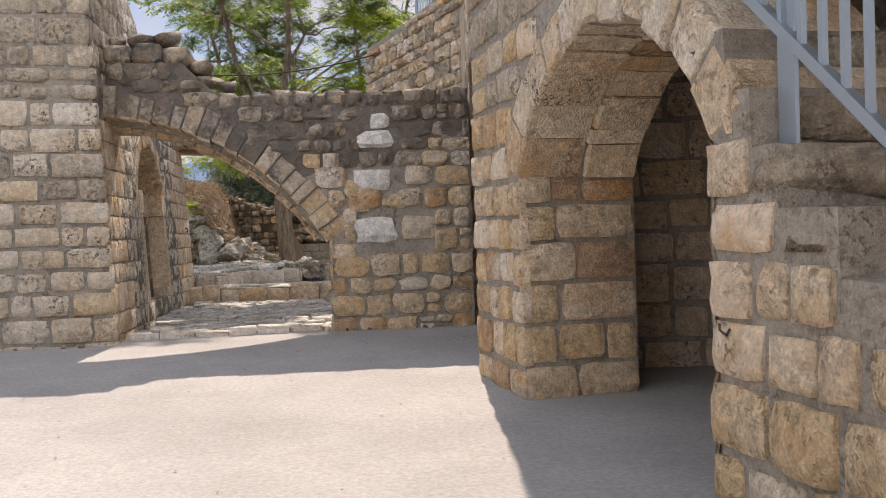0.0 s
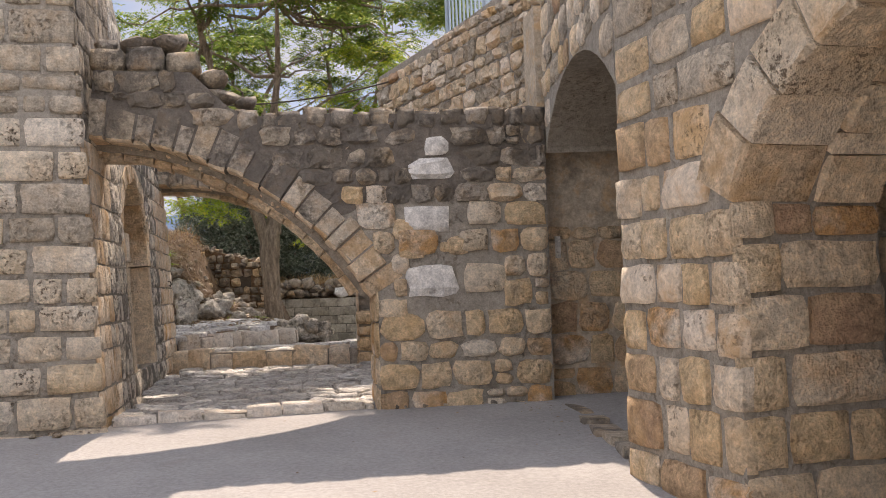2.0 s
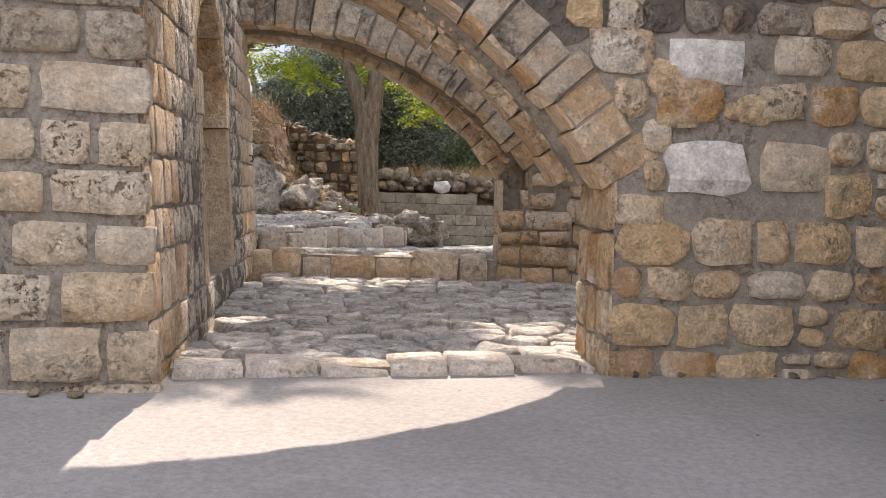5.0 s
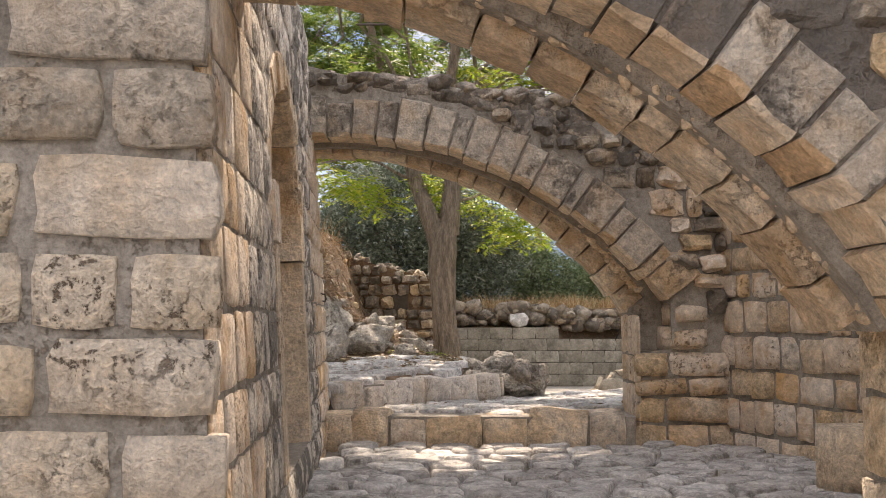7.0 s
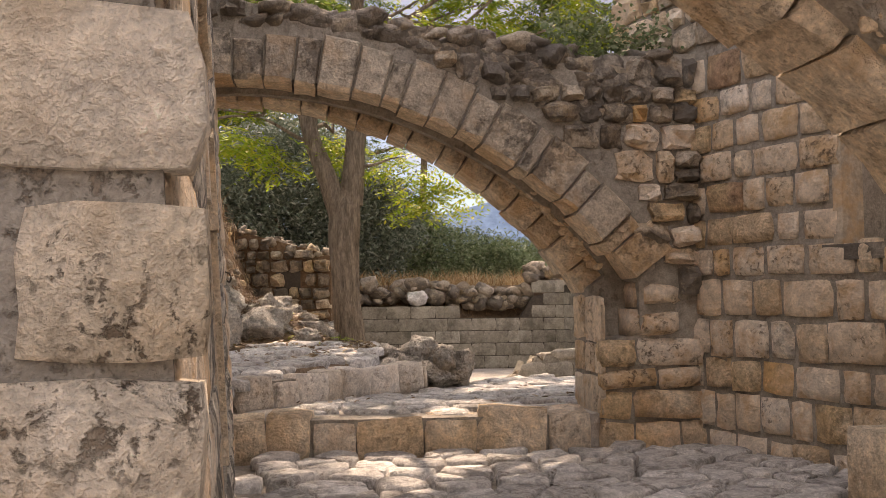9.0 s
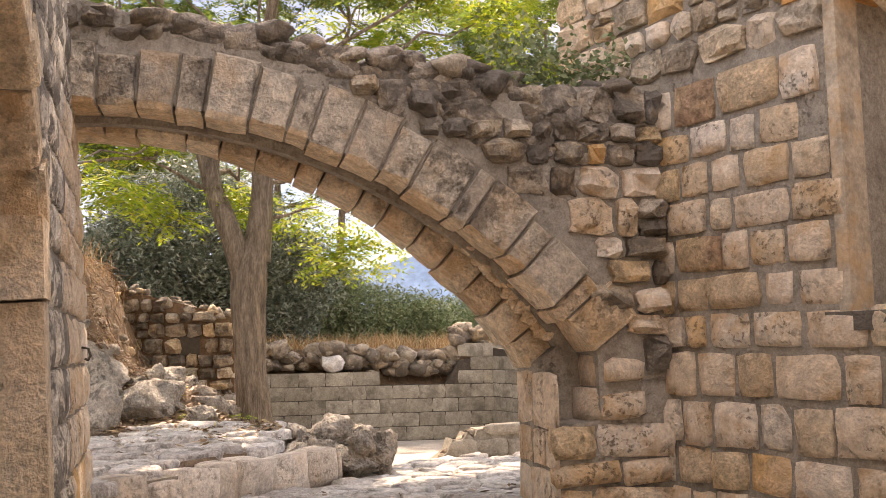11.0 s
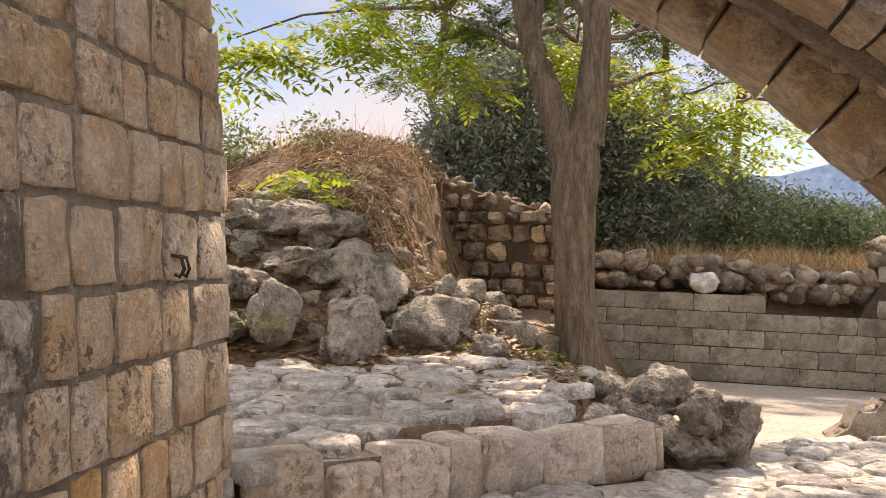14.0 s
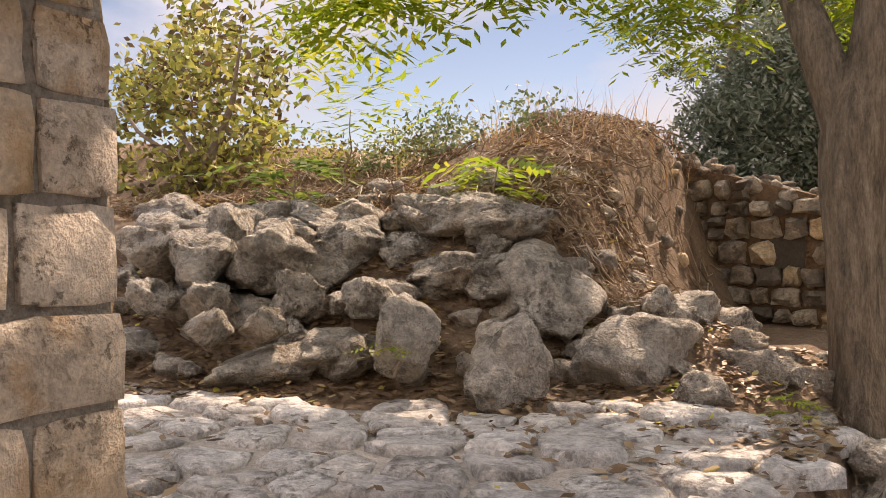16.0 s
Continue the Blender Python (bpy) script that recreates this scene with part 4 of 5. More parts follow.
cap_pool = [rock_mesh("rubble_stone", grey_mat, s, 2) for s in range(31, 37)]

# ---- stones of the walls ----


courses(wall_left, [(1.2, 0), (5.90, 0), (5.58, 5.6), (1.2, 5.6)], (.18, .34), (.22, .6), by_height(2.5, ashlar_mat, tower_mat, .9), "ashlar", .034, .045, 3, tilt=1.6,
        rows=(.2, .29, .28, .25, .25, .25, .27), quoin=(.29, .56))
courses(wall_pass, [(.012, 0), (2.0, 0), (2.0, 4.95), (1.4, 5.6), (.012, 5.6)], (.22, .36), (.18, .42),
        lambda u, v, r: grey_mat if v > 2.9 + r.uniform(-.2, .2) else lichen_mat if u > 1.1 + r.uniform(-.2, .3) else passage_mat, "ashlar", .016, .014, 4, tilt=.5)
courses(wall_pass, [(3.85, 0), (6.14, 0), (6.11, 2.2), (6.0, 2.6), (5.87, 3.1), (5.6, 3.75), (3.85, 4.05)], (.2, .27), (.17, .34),
        lambda u, v, r: lichen_mat if (u < 4.7 + r.uniform(-.2, .15) or v > 2.8) else passage_mat, "ashlar", .018, .026, 5)
courses(wall_pass, [(2.0, 0), (3.85, 0), (3.85, .5), (2.0, .5)], (.2, .26), (.3, .5), lambda u, v, r: lichen_mat, "ashlar", .014, .02, 6)
courses(wall_pass, arc(*HEAD[:2], HEAD[2] + .22, 180, 0, 14) + [(3.85, 4.05), (3.3, 4.15), (2.0, 4.95)], (.24, .34), (.28, .5), lambda u, v, r: lichen_mat, "ashlar", .014, .02, 7)
voussoirs(wall_pass, *HEAD, .22, 0, 180, 11, -.4, .02, vouss2_mat, 28, gap=.01)
courses(wall_pass, [(0, 0), (.7, 0), (.7, 2.3), (0, 2.3)], (.24, .38), (.2, .4), lambda u, v, r: warm_mat, "ashlar", .016, .02, 8, base=reveal(6.1, 0, 1))
# the blind lancet: posts, corbels and pointed head
for u, w, v0, v1, wd, dp, mt in ((3.75, .01, .5, 1.7, .2, .26, ashlar_mat), (2.1, .01, .5, 1.7, .2, .26, ashlar_mat), (3.73, .02, 1.71, 2.02, .25, .3, warm_mat), (2.12, .02, 1.71, 2.02, .25, .3, warm_mat), (3.57, -.22, .5, 1.6, .1, .18, grey_mat)):
    part("jamb_stone", prism([(u - wd / 2, v0), (u + wd / 2, v0), (u + wd / 2 - .01, v1), (u - wd / 2 + .01, v1)], dp, mt, "jamb_stone"), wall_pass, m=Matrix.Translation((0, 0, w)))
courses(wall_pass, [(2.23, .5), (3.61, .5), (3.61, 2.2), (2.23, 2.2)], (.26, .36), (.3, .5), lambda u, v, r: warm_mat, "ashlar", .02, .015, 29, base=Matrix.Translation((0, 0, -.415)))


def a1_pick(u, v, r):
    if v > 2.1 + (2.6 - u) * .15 + r.uniform(-.12, .2) and u < 3.7 or v > 2.42:
        return grey_mat
    return ashlar_mat if r.random() < .2 else ochre_mat


WHITES = [(3.135, 1.875, .43, .25, "sharp"), (3.17, 1.28, .50, .29, "wild"), (3.68, 1.3, .44, .3, "rubble"), (3.25, 2.58, .22, .18, "rubble"), (3.18, 2.36, .42, .22, "wild")]


def a1_keep(u, v):
    if math.hypot(u - C1[0], v - C1[1]) < 3.56 and v > 1.1:
        return False
    return not any(abs(u - p[0]) < p[2] * .62 and abs(v - p[1]) < p[3] * .62 for p in WHITES)


part("crust", prism(out_a1[2:10] + arc(*C1[:2], C1[2] + .03, 87, 47, 12) + [(2.4, 1.95), (2.62, 2.1), (2.85, 2.02), (3.1, 2.14), (3.4, 2.1), (3.6, 2.3), (3.85, 2.26), (4.0, 2.4), (4.33, 2.45)], .004, grime_mat, "crust"), wall_a1, "black weathered crust", Matrix.Translation((0, 0, .004)))
courses(wall_a1, [(2.6, 0)] + out_a1[1:], (.2, .31), (.2, .46), a1_pick, "rubble", .03, .05, 11, tilt=2, keep=lambda u, v: v < 2.05 and a1_keep(u, v))
courses(wall_a1, [(2.6, 0)] + out_a1[1:], (.12, .22), (.14, .4), a1_pick, "wild", .014, .05, 12, tilt=3, keep=lambda u, v: v > 2.02 and a1_keep(u, v))
for i, (u, v, w, h, st) in enumerate(WHITES):
    single(wall_a1, u, v, w, h, white_mat if i != 2 else ashlar_mat, st, .042, i + 3)
courses(wall_a1, [(0, 0), (.78, 0), (.78, 1.25), (0, 1.25)], (.24, .34), (.22, .4), lambda u, v, r: ochre_mat, "ashlar", .02, .02, 9, base=reveal(2.62, -.75))
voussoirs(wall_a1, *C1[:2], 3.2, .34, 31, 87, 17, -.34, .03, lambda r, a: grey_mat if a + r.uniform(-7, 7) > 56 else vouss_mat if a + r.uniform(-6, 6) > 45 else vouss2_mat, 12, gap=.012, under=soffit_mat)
voussoirs(wall_a1, *C1[:2], 3.06, .34, 33, 87, 12, -.76, -.43, vouss2_mat, 13, gap=.01)
for k, (u, v, w, h) in enumerate(((2.87, 1.45, .17, .19), (2.78, 1.03, .3, .17), (2.86, 1.23, .13, .17), (2.98, 1.58, .26, .16), (3.42, 1.62, .2, .18), (2.9, 1.78, .2, .2))):
    single(wall_a1, u, v, w, h, ochre_mat if k % 2 else warm_mat, "rubble", .04, k)
# coping of upright stones, and the loose courses by the tower
r = random.Random(61)
u = 1.35
while u < 4.25:
    w = r.uniform(.14, .28)
    m = Matrix.Translation((u + w / 2, 2.86 + r.uniform(-.03, .02), -.36)) @ pose(0, 0, 0, r.uniform(-2, 2), r.uniform(-3, 3), r.uniform(-3, 3)) @ Matrix.Diagonal((w * .97, r.uniform(.16, .22), .4, 1))
    part("coping_stone", r.choice(cope_pool), wall_a1, m=m)
    u += w
for u, v, w, h in ((.2, 3.42, .3, .2), (.52, 3.44, .34, .22), (.86, 3.4, .3, .2), (1.12, 3.3, .26, .2), (.15, 3.6, .2, .16), (.42, 3.62, .3, .2), (.75, 3.64, .34, .2), (1.2, 3.12, .34, .14), (1.45, 3.06, .2, .14)):
    m = Matrix.Translation((u, v, -.3)) @ pose(0, 0, 0, r.uniform(-3, 3), r.uniform(-6, 6), r.uniform(-6, 6)) @ Matrix.Diagonal((w * 1.02, h * 1.1, .3, 1))
    if v > 3.5 or u > 1.1:
        m = m @ Matrix.Diagonal((1.25, 1.3, 1.6, 1))
    part("coping_stone", r.choice(cap_pool if v > 3.5 or u > 1.1 else cope_pool), wall_a1, m=m)


def a2_pick(u, v, r):
    return grey_mat if v > 2.45 + r.uniform(-.4, .4) else passage_mat if (u > 2.9 and r.random() < .7) else rubble_mat if r.random() < .6 else ochre_mat


courses(wall_a2, [(2.70, 0)] + out_a2[1:], (.12, .24), (.14, .36), a2_pick, "wild", .012, .085, 14, tilt=5, keep=lambda u, v: math.hypot(u - C2[0], v - C2[1]) > (3.97 if v > 1.7 else 3.84) and v > .88)
courses(wall_a2, [(2.69, 0), (3.5, 0), (3.5, .88), (2.69, .88)], (.12, .27), (.26, .7), lambda u, v, r: passage_mat if r.random() < .6 else ochre_mat, "ashlar", .022, .06, 31, tilt=4, rows=(.27, .23, .16, .22))
for u, v, w, h in ((3.19, 1.2, .38, .2), (3.16, .985, .42, .22)):
    part("springer", pool(passage_mat, "ashlar")[int(v * 10)], wall_a2, m=Matrix.Translation((u, v, -.13)) @ Matrix.Diagonal((w, h, .19, 1)))
courses(wall_a2, [(0, 0), (.75, 0), (.75, 1.2), (0, 1.2)], (.24, .34), (.25, .45), lambda u, v, r: passage_mat, "ashlar", .016, .02, 10, base=reveal(2.72, -.72))
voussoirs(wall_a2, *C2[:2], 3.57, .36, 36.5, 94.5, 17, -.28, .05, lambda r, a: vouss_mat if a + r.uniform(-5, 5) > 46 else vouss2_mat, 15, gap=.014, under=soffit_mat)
voussoirs(wall_a2, 0, -.55, 3.22, .36, 33, 93.4, 15, -.73, -.40, vouss2_mat, 16, gap=.01)
pack_pool = [rock_mesh("packing_stone", soffit_mat, q, 2) for q in range(51, 57)]
for i in range(150):
    a = radians(35 + 58 * (i + r.random()) / 150)
    rr = 3.42 + r.uniform(-.03, .04)
    m = Matrix.Translation((math.cos(a) * rr, -.55 + math.sin(a) * rr, -.35 + r.uniform(-.02, .03))) @ pose(0, 0, 0, r.uniform(0, 90), r.uniform(0, 90), math.degrees(a)) @ Matrix.Diagonal((r.uniform(.06, .12), r.uniform(.06, .13), .1, 1))
    part("packing_stone", r.choice(pack_pool), wall_a2, m=m)
for i in range(80):
    a = radians(33 + 54 * (i + r.random()) / 80)
    rr = 3.16 + r.uniform(-.02, .03)
    m = Matrix.Translation((C1[0] + math.cos(a) * rr, C1[1] + math.sin(a) * rr, -.385 + r.uniform(-.02, .02))) @ pose(0, 0, 0, r.uniform(0, 90), r.uniform(0, 90), math.degrees(a)) @ Matrix.Diagonal((r.uniform(.05, .1), r.uniform(.06, .13), .08, 1))
    part("packing_stone", r.choice(pack_pool), wall_a1, m=m)
for i in range(120):
    u = r.uniform(-.1, 3.45)
    s = r.uniform(.12, .26)
    m = Matrix.Translation((u, 3.29 - .1 * u + r.uniform(-.09, .03), r.uniform(-.6, .0))) @ pose(0, 0, 0, r.uniform(-12, 12), r.uniform(0, 360), r.uniform(-10, 10)) @ Matrix.Diagonal((s * 1.7, s * .75, s * 1.3, 1))
    part("rubble_stone", r.choice(cap_pool), wall_a2, m=m)
for i in range(90):
    u = 3.4 * math.sqrt(r.random())
    low = max(2.45, C2[1] + math.sqrt(max(0, 4.06 ** 2 - (u - C2[0]) ** 2)))
    v = r.uniform(low, max(low + .02, 3.24 - .1 * u))
    w = r.uniform(.14, .27)
    if v < 3.28 - .1 * u:
        part("rubble_stone", r.choice(cap_pool), wall_a2, m=Matrix.Translation((u, v, -.02)) @ pose(0, 0, 0, 0, 0, r.uniform(-12, 12)) @ Matrix.Diagonal((w * 1.4, w * .75, .13, 1)))
courses(wall_rl, out_rl, (.21, .32), (.2, .46), lambda u, v, r: passage_mat if r.random() < .65 else warm_mat, "ashlar", .03, .045, 17, tilt=2,
        keep=lambda u, v: v < 3.0 and not (WIN[0] - .08 < u < WIN[1] + .12 and WIN[2] - .02 < v < WIN[3] + .05))
courses(wall_rl, out_rl, (.12, .25), (.14, .4), lambda u, v, r: r.choice((passage_mat, warm_mat, tower_mat)), "wild", .016, .06, 32, tilt=4,
        keep=lambda u, v: v > 2.98 and not (WIN[0] - .08 < u < WIN[1] + .12 and v < WIN[3] + .05))
part("window_sill", prism([(WIN[0] - .1, WIN[2] - .1), (WIN[1] + .1, WIN[2] - .1), (WIN[1] + .1, WIN[2]), (WIN[0] - .1, WIN[2])], .55, grey_mat, "window_sill"), wall_rl, "grey stone sill", Matrix.Translation((0, 0, .03)))
part("window_frame", prism([(WIN[0] - .02, WIN[2]), (WIN[0] + .05, WIN[2]), (WIN[0] + .05, WIN[3]), (WIN[0] - .02, WIN[3])], .2, plaster_mat, "window_frame"), wall_rl, "plastered window edge", Matrix.Translation((0, 0, .015)))
part("lintel", prism([(WIN[0] - .25, WIN[3] - .02), (WIN[1] + .2, WIN[3] - .02), (WIN[1] + .2, WIN[3] + .09), (WIN[0] - .25, WIN[3] + .09)], .5, raw_mat, "lintel"), wall_rl, "orange-brown timber lintel", Matrix.Translation((0, 0, .045)))
courses(wall_r, [(-.02, 0), (1.27, 0), (1.27, 1.66)] + arc(*CR[:2], CR[2] + .3, 150, 30, 16) + [(3.94, 1.7), (3.94, 0)] + out_r[20:], (.24, .36), (.26, .56),
        lambda u, v, r: tower_mat if v > 2.7 + r.uniform(-.4, .4) else ochre_mat if r.random() < .4 else passage_mat if r.random() < .4 else warm_mat, "ashlar", .04, .045, 18)
voussoirs(wall_r, *CR, .34, 26, 154, 11, -.46, .03, lambda r, a: r.choice((vouss2_mat, warm_mat, ashlar_mat)), 19)
voussoirs(wall_r, *CR, .3, 26, 154, 14, -.92, -.47, lambda r, a: r.choice((vouss2_mat, ochre_mat, soffit_mat)), 20)
courses(wall_r, [(0, 0), (.95, 0), (.95, 1.72), (0, 1.72)], (.26, .36), (.3, .5), lambda u, v, r: ochre_mat, "ashlar", .03, .03, 25, base=reveal(1.237, .03, 1))
courses(wall_r, [(0, 0), (.95, 0), (.95, 1.72), (0, 1.72)], (.26, .36), (.3, .5), lambda u, v, r: warm_mat, "ashlar", .03, .03, 26, base=reveal(3.963, -.92, -1))
courses(wall_a3, out_a3, (.22, .32), (.2, .45), lambda u, v, r: tower_mat if r.random() < .4 else warm_mat, "rubble", .03, .03, 21)
courses(wall_in, [(0, 0), (1.41, 0), (1.41, 1.75), (0, 1.75)], (.24, .34), (.26, .5), lambda u, v, r: ochre_mat, "rubble", .025, .04, 22, tilt=2)
courses(wall_in2, [(0, 0), (2.5, 0), (2.5, 3), (0, 3)], (.22, .3), (.25, .45), lambda u, v, r: ashlar_mat, "ashlar", .03, .03, 23)
courses(wall_back, [(0, 0), (2.6, 0), (2.6, 3), (0, 3)], (.26, .36), (.35, .6), lambda u, v, r: ashlar_mat, "ashlar", .035, .025, 24)

# ---- block wall, dry-stone wall, low broken wall ----
m_b = facing((-3.9, 24.9), (.15, 24.9), .1)
r = random.Random(71)
wall_b = thing("wall_block", "low wall of grey concrete blocks with broken hollow tops", "wall", kind="structure", data=prism([(0, 0), (4.05, 0), (4.05, 1.5), (3.5, 1.4), (3.3, 1.05), (2.05, 1.05), (1.95, 1.22), (0, 1.22)], .18, dark_mat, "wall_block"))
wall_b.matrix_world = m_b
for row in range(8):
    u = -.2 if row % 2 else 0
    while u < 4.0:
        top = 1.3 if u < 2.0 else 1.1 if u < 3.3 else 1.65
        if (row + 1) * .21 < top + .12 and u + .4 > .05:
            part("block", pool(block_mat, "sharp")[r.randrange(14)], wall_b, m=Matrix.Translation((u + .205, row * .21 + .105, 0)) @ Matrix.Diagonal((.405, .2, .012, 1)))
        u += .41
side_b = thing("wall_block_side", "low wall of grey concrete blocks turning a corner", "wall", kind="structure", data=prism([(0, 0), (3.5, 0), (3.5, 1.3), (0, 1.6)], .18, dark_mat, "wall_block_side"))
side_b.matrix_world = facing((.15, 24.9), (1.0, 21.5), .1)
for row in range(7):
    for k in range(9):
        part("block", pool(block_mat, "sharp")[r.randrange(14)], side_b, m=Matrix.Translation((k * .41 + (.2 if row % 2 else 0), row * .21 + .105, 0)) @ Matrix.Diagonal((.405, .2, .012, 1)))
for i in range(140):
    u = r.uniform(0, 4.1)
    base_z = .1 + (1.3 if u < 2.1 else 1.2 if u < 3.5 else 1.6)
    s = r.uniform(.16, .4)
    o = thing("rubble_stone", "loose pale field stone on the low wall", "stone", "loose stones on the low wall", data=rub_pool[i % 6])
    o.matrix_world = Matrix.Translation((-3.9 + u, 25.05 + r.uniform(-.05, .3), base_z + s * .25 + r.choice((0, .1, .22)))) @ pose(0, 0, 0, r.uniform(-25, 25), r.uniform(-25, 25), r.uniform(0, 360)) @ Matrix.Diagonal((s * 1.3, s, s * .75, 1))
o = thing("white_stone", "rounded white field stone on the low wall", "stone", data=rock_mesh("white_stone", white_mat, 5, 3))
o.matrix_world = Matrix.Translation((-2.33, 24.95, 1.52)) @ Matrix.Diagonal((.46, .35, .3, 1))

wall_d = thing("wall_dry", "crumbling dark dry-stone retaining wall", "wall", kind="structure", data=prism([(0, 0), (1.6, 0), (1.6, 1.52), (1.3, 1.62), (.6, 1.8), (0, 1.95)], .5, hill_mat, "wall_dry"))
wall_d.matrix_world = facing((-5.35, 22.9), (-3.5, 22.7), .6)
courses(wall_d, [(0, 0), (1.6, 0), (1.6, 1.52), (1.3, 1.62), (.6, 1.8), (0, 1.95)], (.13, .24), (.14, .34), lambda u, v, r: rubble_mat, "wild", .012, .1, 72, tilt=8,
        keep=lambda u, v: not (.85 < u < 1.15 and 1.0 < v < 1.3))
# A thin dark sheet stands in for the shade inside a gap.
part("hole", prism([(.82, .98), (1.17, .98), (1.17, 1.32), (.82, 1.32)], .02, dark_mat, "hole"), wall_d, m=Matrix.Translation((0, 0, .006)))

low_w = thing("broken_wall", "low broken piece of grey block wall on the paving", "wall remnant")
low_w.matrix_world = facing((-1.6, 20.4), (-.55, 20.45), .3)
part("core", prism([(0, 0), (1.05, 0), (1.05, .56), (.46, .53), (.42, .44), (.34, .5), (.27, .38), (.18, .44), (.12, .3), (0, .22)], .3, block_mat, "core"), low_w)
for k, (u, v, w, h) in enumerate(((.22, .12, .4, .2), (.62, .12, .36, .2), (.92, .12, .24, .2), (.3, .33, .3, .2), (.62, .33, .34, .2), (.92, .33, .26, .2), (.8, .53, .5, .13))):
    part("block", pool(block_mat, "rubble")[k], low_w, m=Matrix.Translation((u, v, 0)) @ Matrix.Diagonal((w, h, .03, 1)))
for k in range(9):
    part("loose_stone", rub_pool[k % 6], low_w, m=Matrix.Translation((.04 + .045 * k, .2 + .035 * k, -.12)) @ Matrix.Diagonal((.16, .13, .2, 1)))

slab("yard_floor", [(-2.85, 19.6), (-.2, 19.4), (1.2, 21.4), (.15, 24.85), (-3.3, 24.85), (-3.2, 21.5)], [.56, .56, .48, .31, .31, .46], .2, dust_mat, "pale dusty yard floor before the block wall", "floor")

for i in range(26):
    s = r.uniform(.12, .26)
    u = r.uniform(0, 1.6)
    part("loose_stone", rub_pool[i % 6], wall_d, m=Matrix.Translation((u, 1.93 - .26 * u + r.uniform(-.04, .06), r.uniform(-.3, 0))) @ pose(0, 0, 0, r.uniform(-25, 25), r.uniform(0, 360), r.uniform(-20, 20)) @ Matrix.Diagonal((s * 1.3, s * .8, s, 1)))
grid_sheet("path_bed", span(-7.6, -2.7, .2), span(16.6, 19.4, .2), lambda x, y: land(x, y) + .012 if x < kerb_x(y) - .3 and y < 18.75 + .22 * max(x + 5.6, -1.2) else land(x, y) - .15, dust_mat, "pale dust between the flags of the raised path", "paving")

stub = thing("stone_stub", "low stub of two stacked weathered limestone blocks on the landing", "stone block")
for k, (x, y, z, w, dp, hh, rz) in enumerate(((-.55, 13.85, .62, .6, .5, .44, 8), (-.33, 13.75, .97, .42, .4, .26, -14), (-.1, 13.5, .60, .5, .5, .40, 20))):
    part("block", pool(grey_mat if k else warm_mat, "sharp")[k + 4], stub, m=pose(x, y, z, 90, 0, rz) @ Matrix.Diagonal((w, hh, dp / 2, 1)))

# ---- kerbs and steps ----


def line_stones(wall_name, label, a, b, z0, z1, depth, length, mat, seed):
    r = random.Random(seed)
    L = math.dist(a, b)
    k = thing(wall_name, label, "kerb", kind="structure", data=prism([(0, 0), (L, 0), (L, z1 - z0 - .02), (0, z1 - z0 - .02)], depth - .04, mortar_mat, wall_name))
    k.matrix_world = facing(a, b, z0) @ Matrix.Translation((0, 0, -.05))
    u = 0
    while u < L - .05:
        w = min(r.uniform(*length), L - u)
        h = (z1 - z0) * r.uniform(.84, 1.14)
        m = Matrix.Translation((u + w / 2, h / 2 - .02, -depth / 2 + .05 + r.uniform(-.02, .02))) @ pose(0, 0, 0, r.uniform(-6, 6), r.uniform(-7, 7), r.uniform(-5, 5)) @ Matrix.Diagonal((w - .012, h + .04, depth * .53, 1))
        part("kerb_stone", r.choice(kerb_pool[mat.name]), k, m=m)
        u += w


line_stones("kerb_1", "rough limestone kerb at the edge of the paved landing", (-3.72, 10.82), (-1.38, 11.26), .27, .44, .26, (.3, .46), kerb_mat, 81)
line_stones("kerb_2", "limestone step of squared blocks below the second arch", (-4.42, 15.86), (-1.8, 15.86), .40, .71, .3, (.28, .52), warm_mat, 82)
line_stones("kerb_3", "pale limestone kerb of the raised path", (-4.35, 16.62), (-2.75, 18.32), .66, .9, .24, (.2, .5), kerb_mat, 83)
line_stones("kerb_4", "low threshold kerb under the tall archway", (.40, 11.1), (.36, 8.5), .25, .36, .22, (.35, .7), grey_mat, 84)

# ---- iron railings, hook, cable ----


def bar(p, q, w, d=None):
    """A flat bar from p to q."""
    p, q = Vector(p), Vector(q)
    n = (q - p).normalized()
    s = n.cross(Vector((0, 0, 1)))
    s = s.normalized() if s.length > .01 else Vector((0, 1, 0))
    t = s.cross(n)
    bm = bmesh.new()
    h, g = w / 2, (d or w) / 2
    a = [bm.verts.new(e + s * i * h + t * j * g) for e in (p, q) for i, j in ((-1, -1), (1, -1), (1, 1), (-1, 1))]
    for f in ((0, 1, 2, 3), (4, 7, 6, 5), (0, 4, 5, 1), (1, 5, 6, 2), (2, 6, 7, 3), (3, 7, 4, 0)):
        bm.faces.new([a[i] for i in f])
    bmesh.ops.recalc_face_normals(bm, faces=bm.faces)
    return mesh_of(bm, "bar", steel)


rail = thing("stair_railing", "grey steel stair railing with upright bars", "railing")
rail.matrix_world = m_r @ Matrix.Translation((0, 0, -.12))
part("bottom_rail", bar((5.9, .85, 0), (3.1, 3.2, 0), .05, .05), rail)
part("top_rail", bar((5.9, 1.75, 0), (3.1, 4.1, 0), .05, .05), rail)
for k in range(21):
    u = 5.85 - k * .135
    part("bar", bar((u, .88 + (5.85 - u) * .84, 0), (u, 1.78 + (5.85 - u) * .84, 0), .028, .028), rail)
part("post", bar((4.37, 1.62, -.02), (4.37, 3.1, -.02), .12, .02), rail)
part("post", bar((5.86, .5, -.02), (5.86, 1.9, -.02), .12, .02), rail)
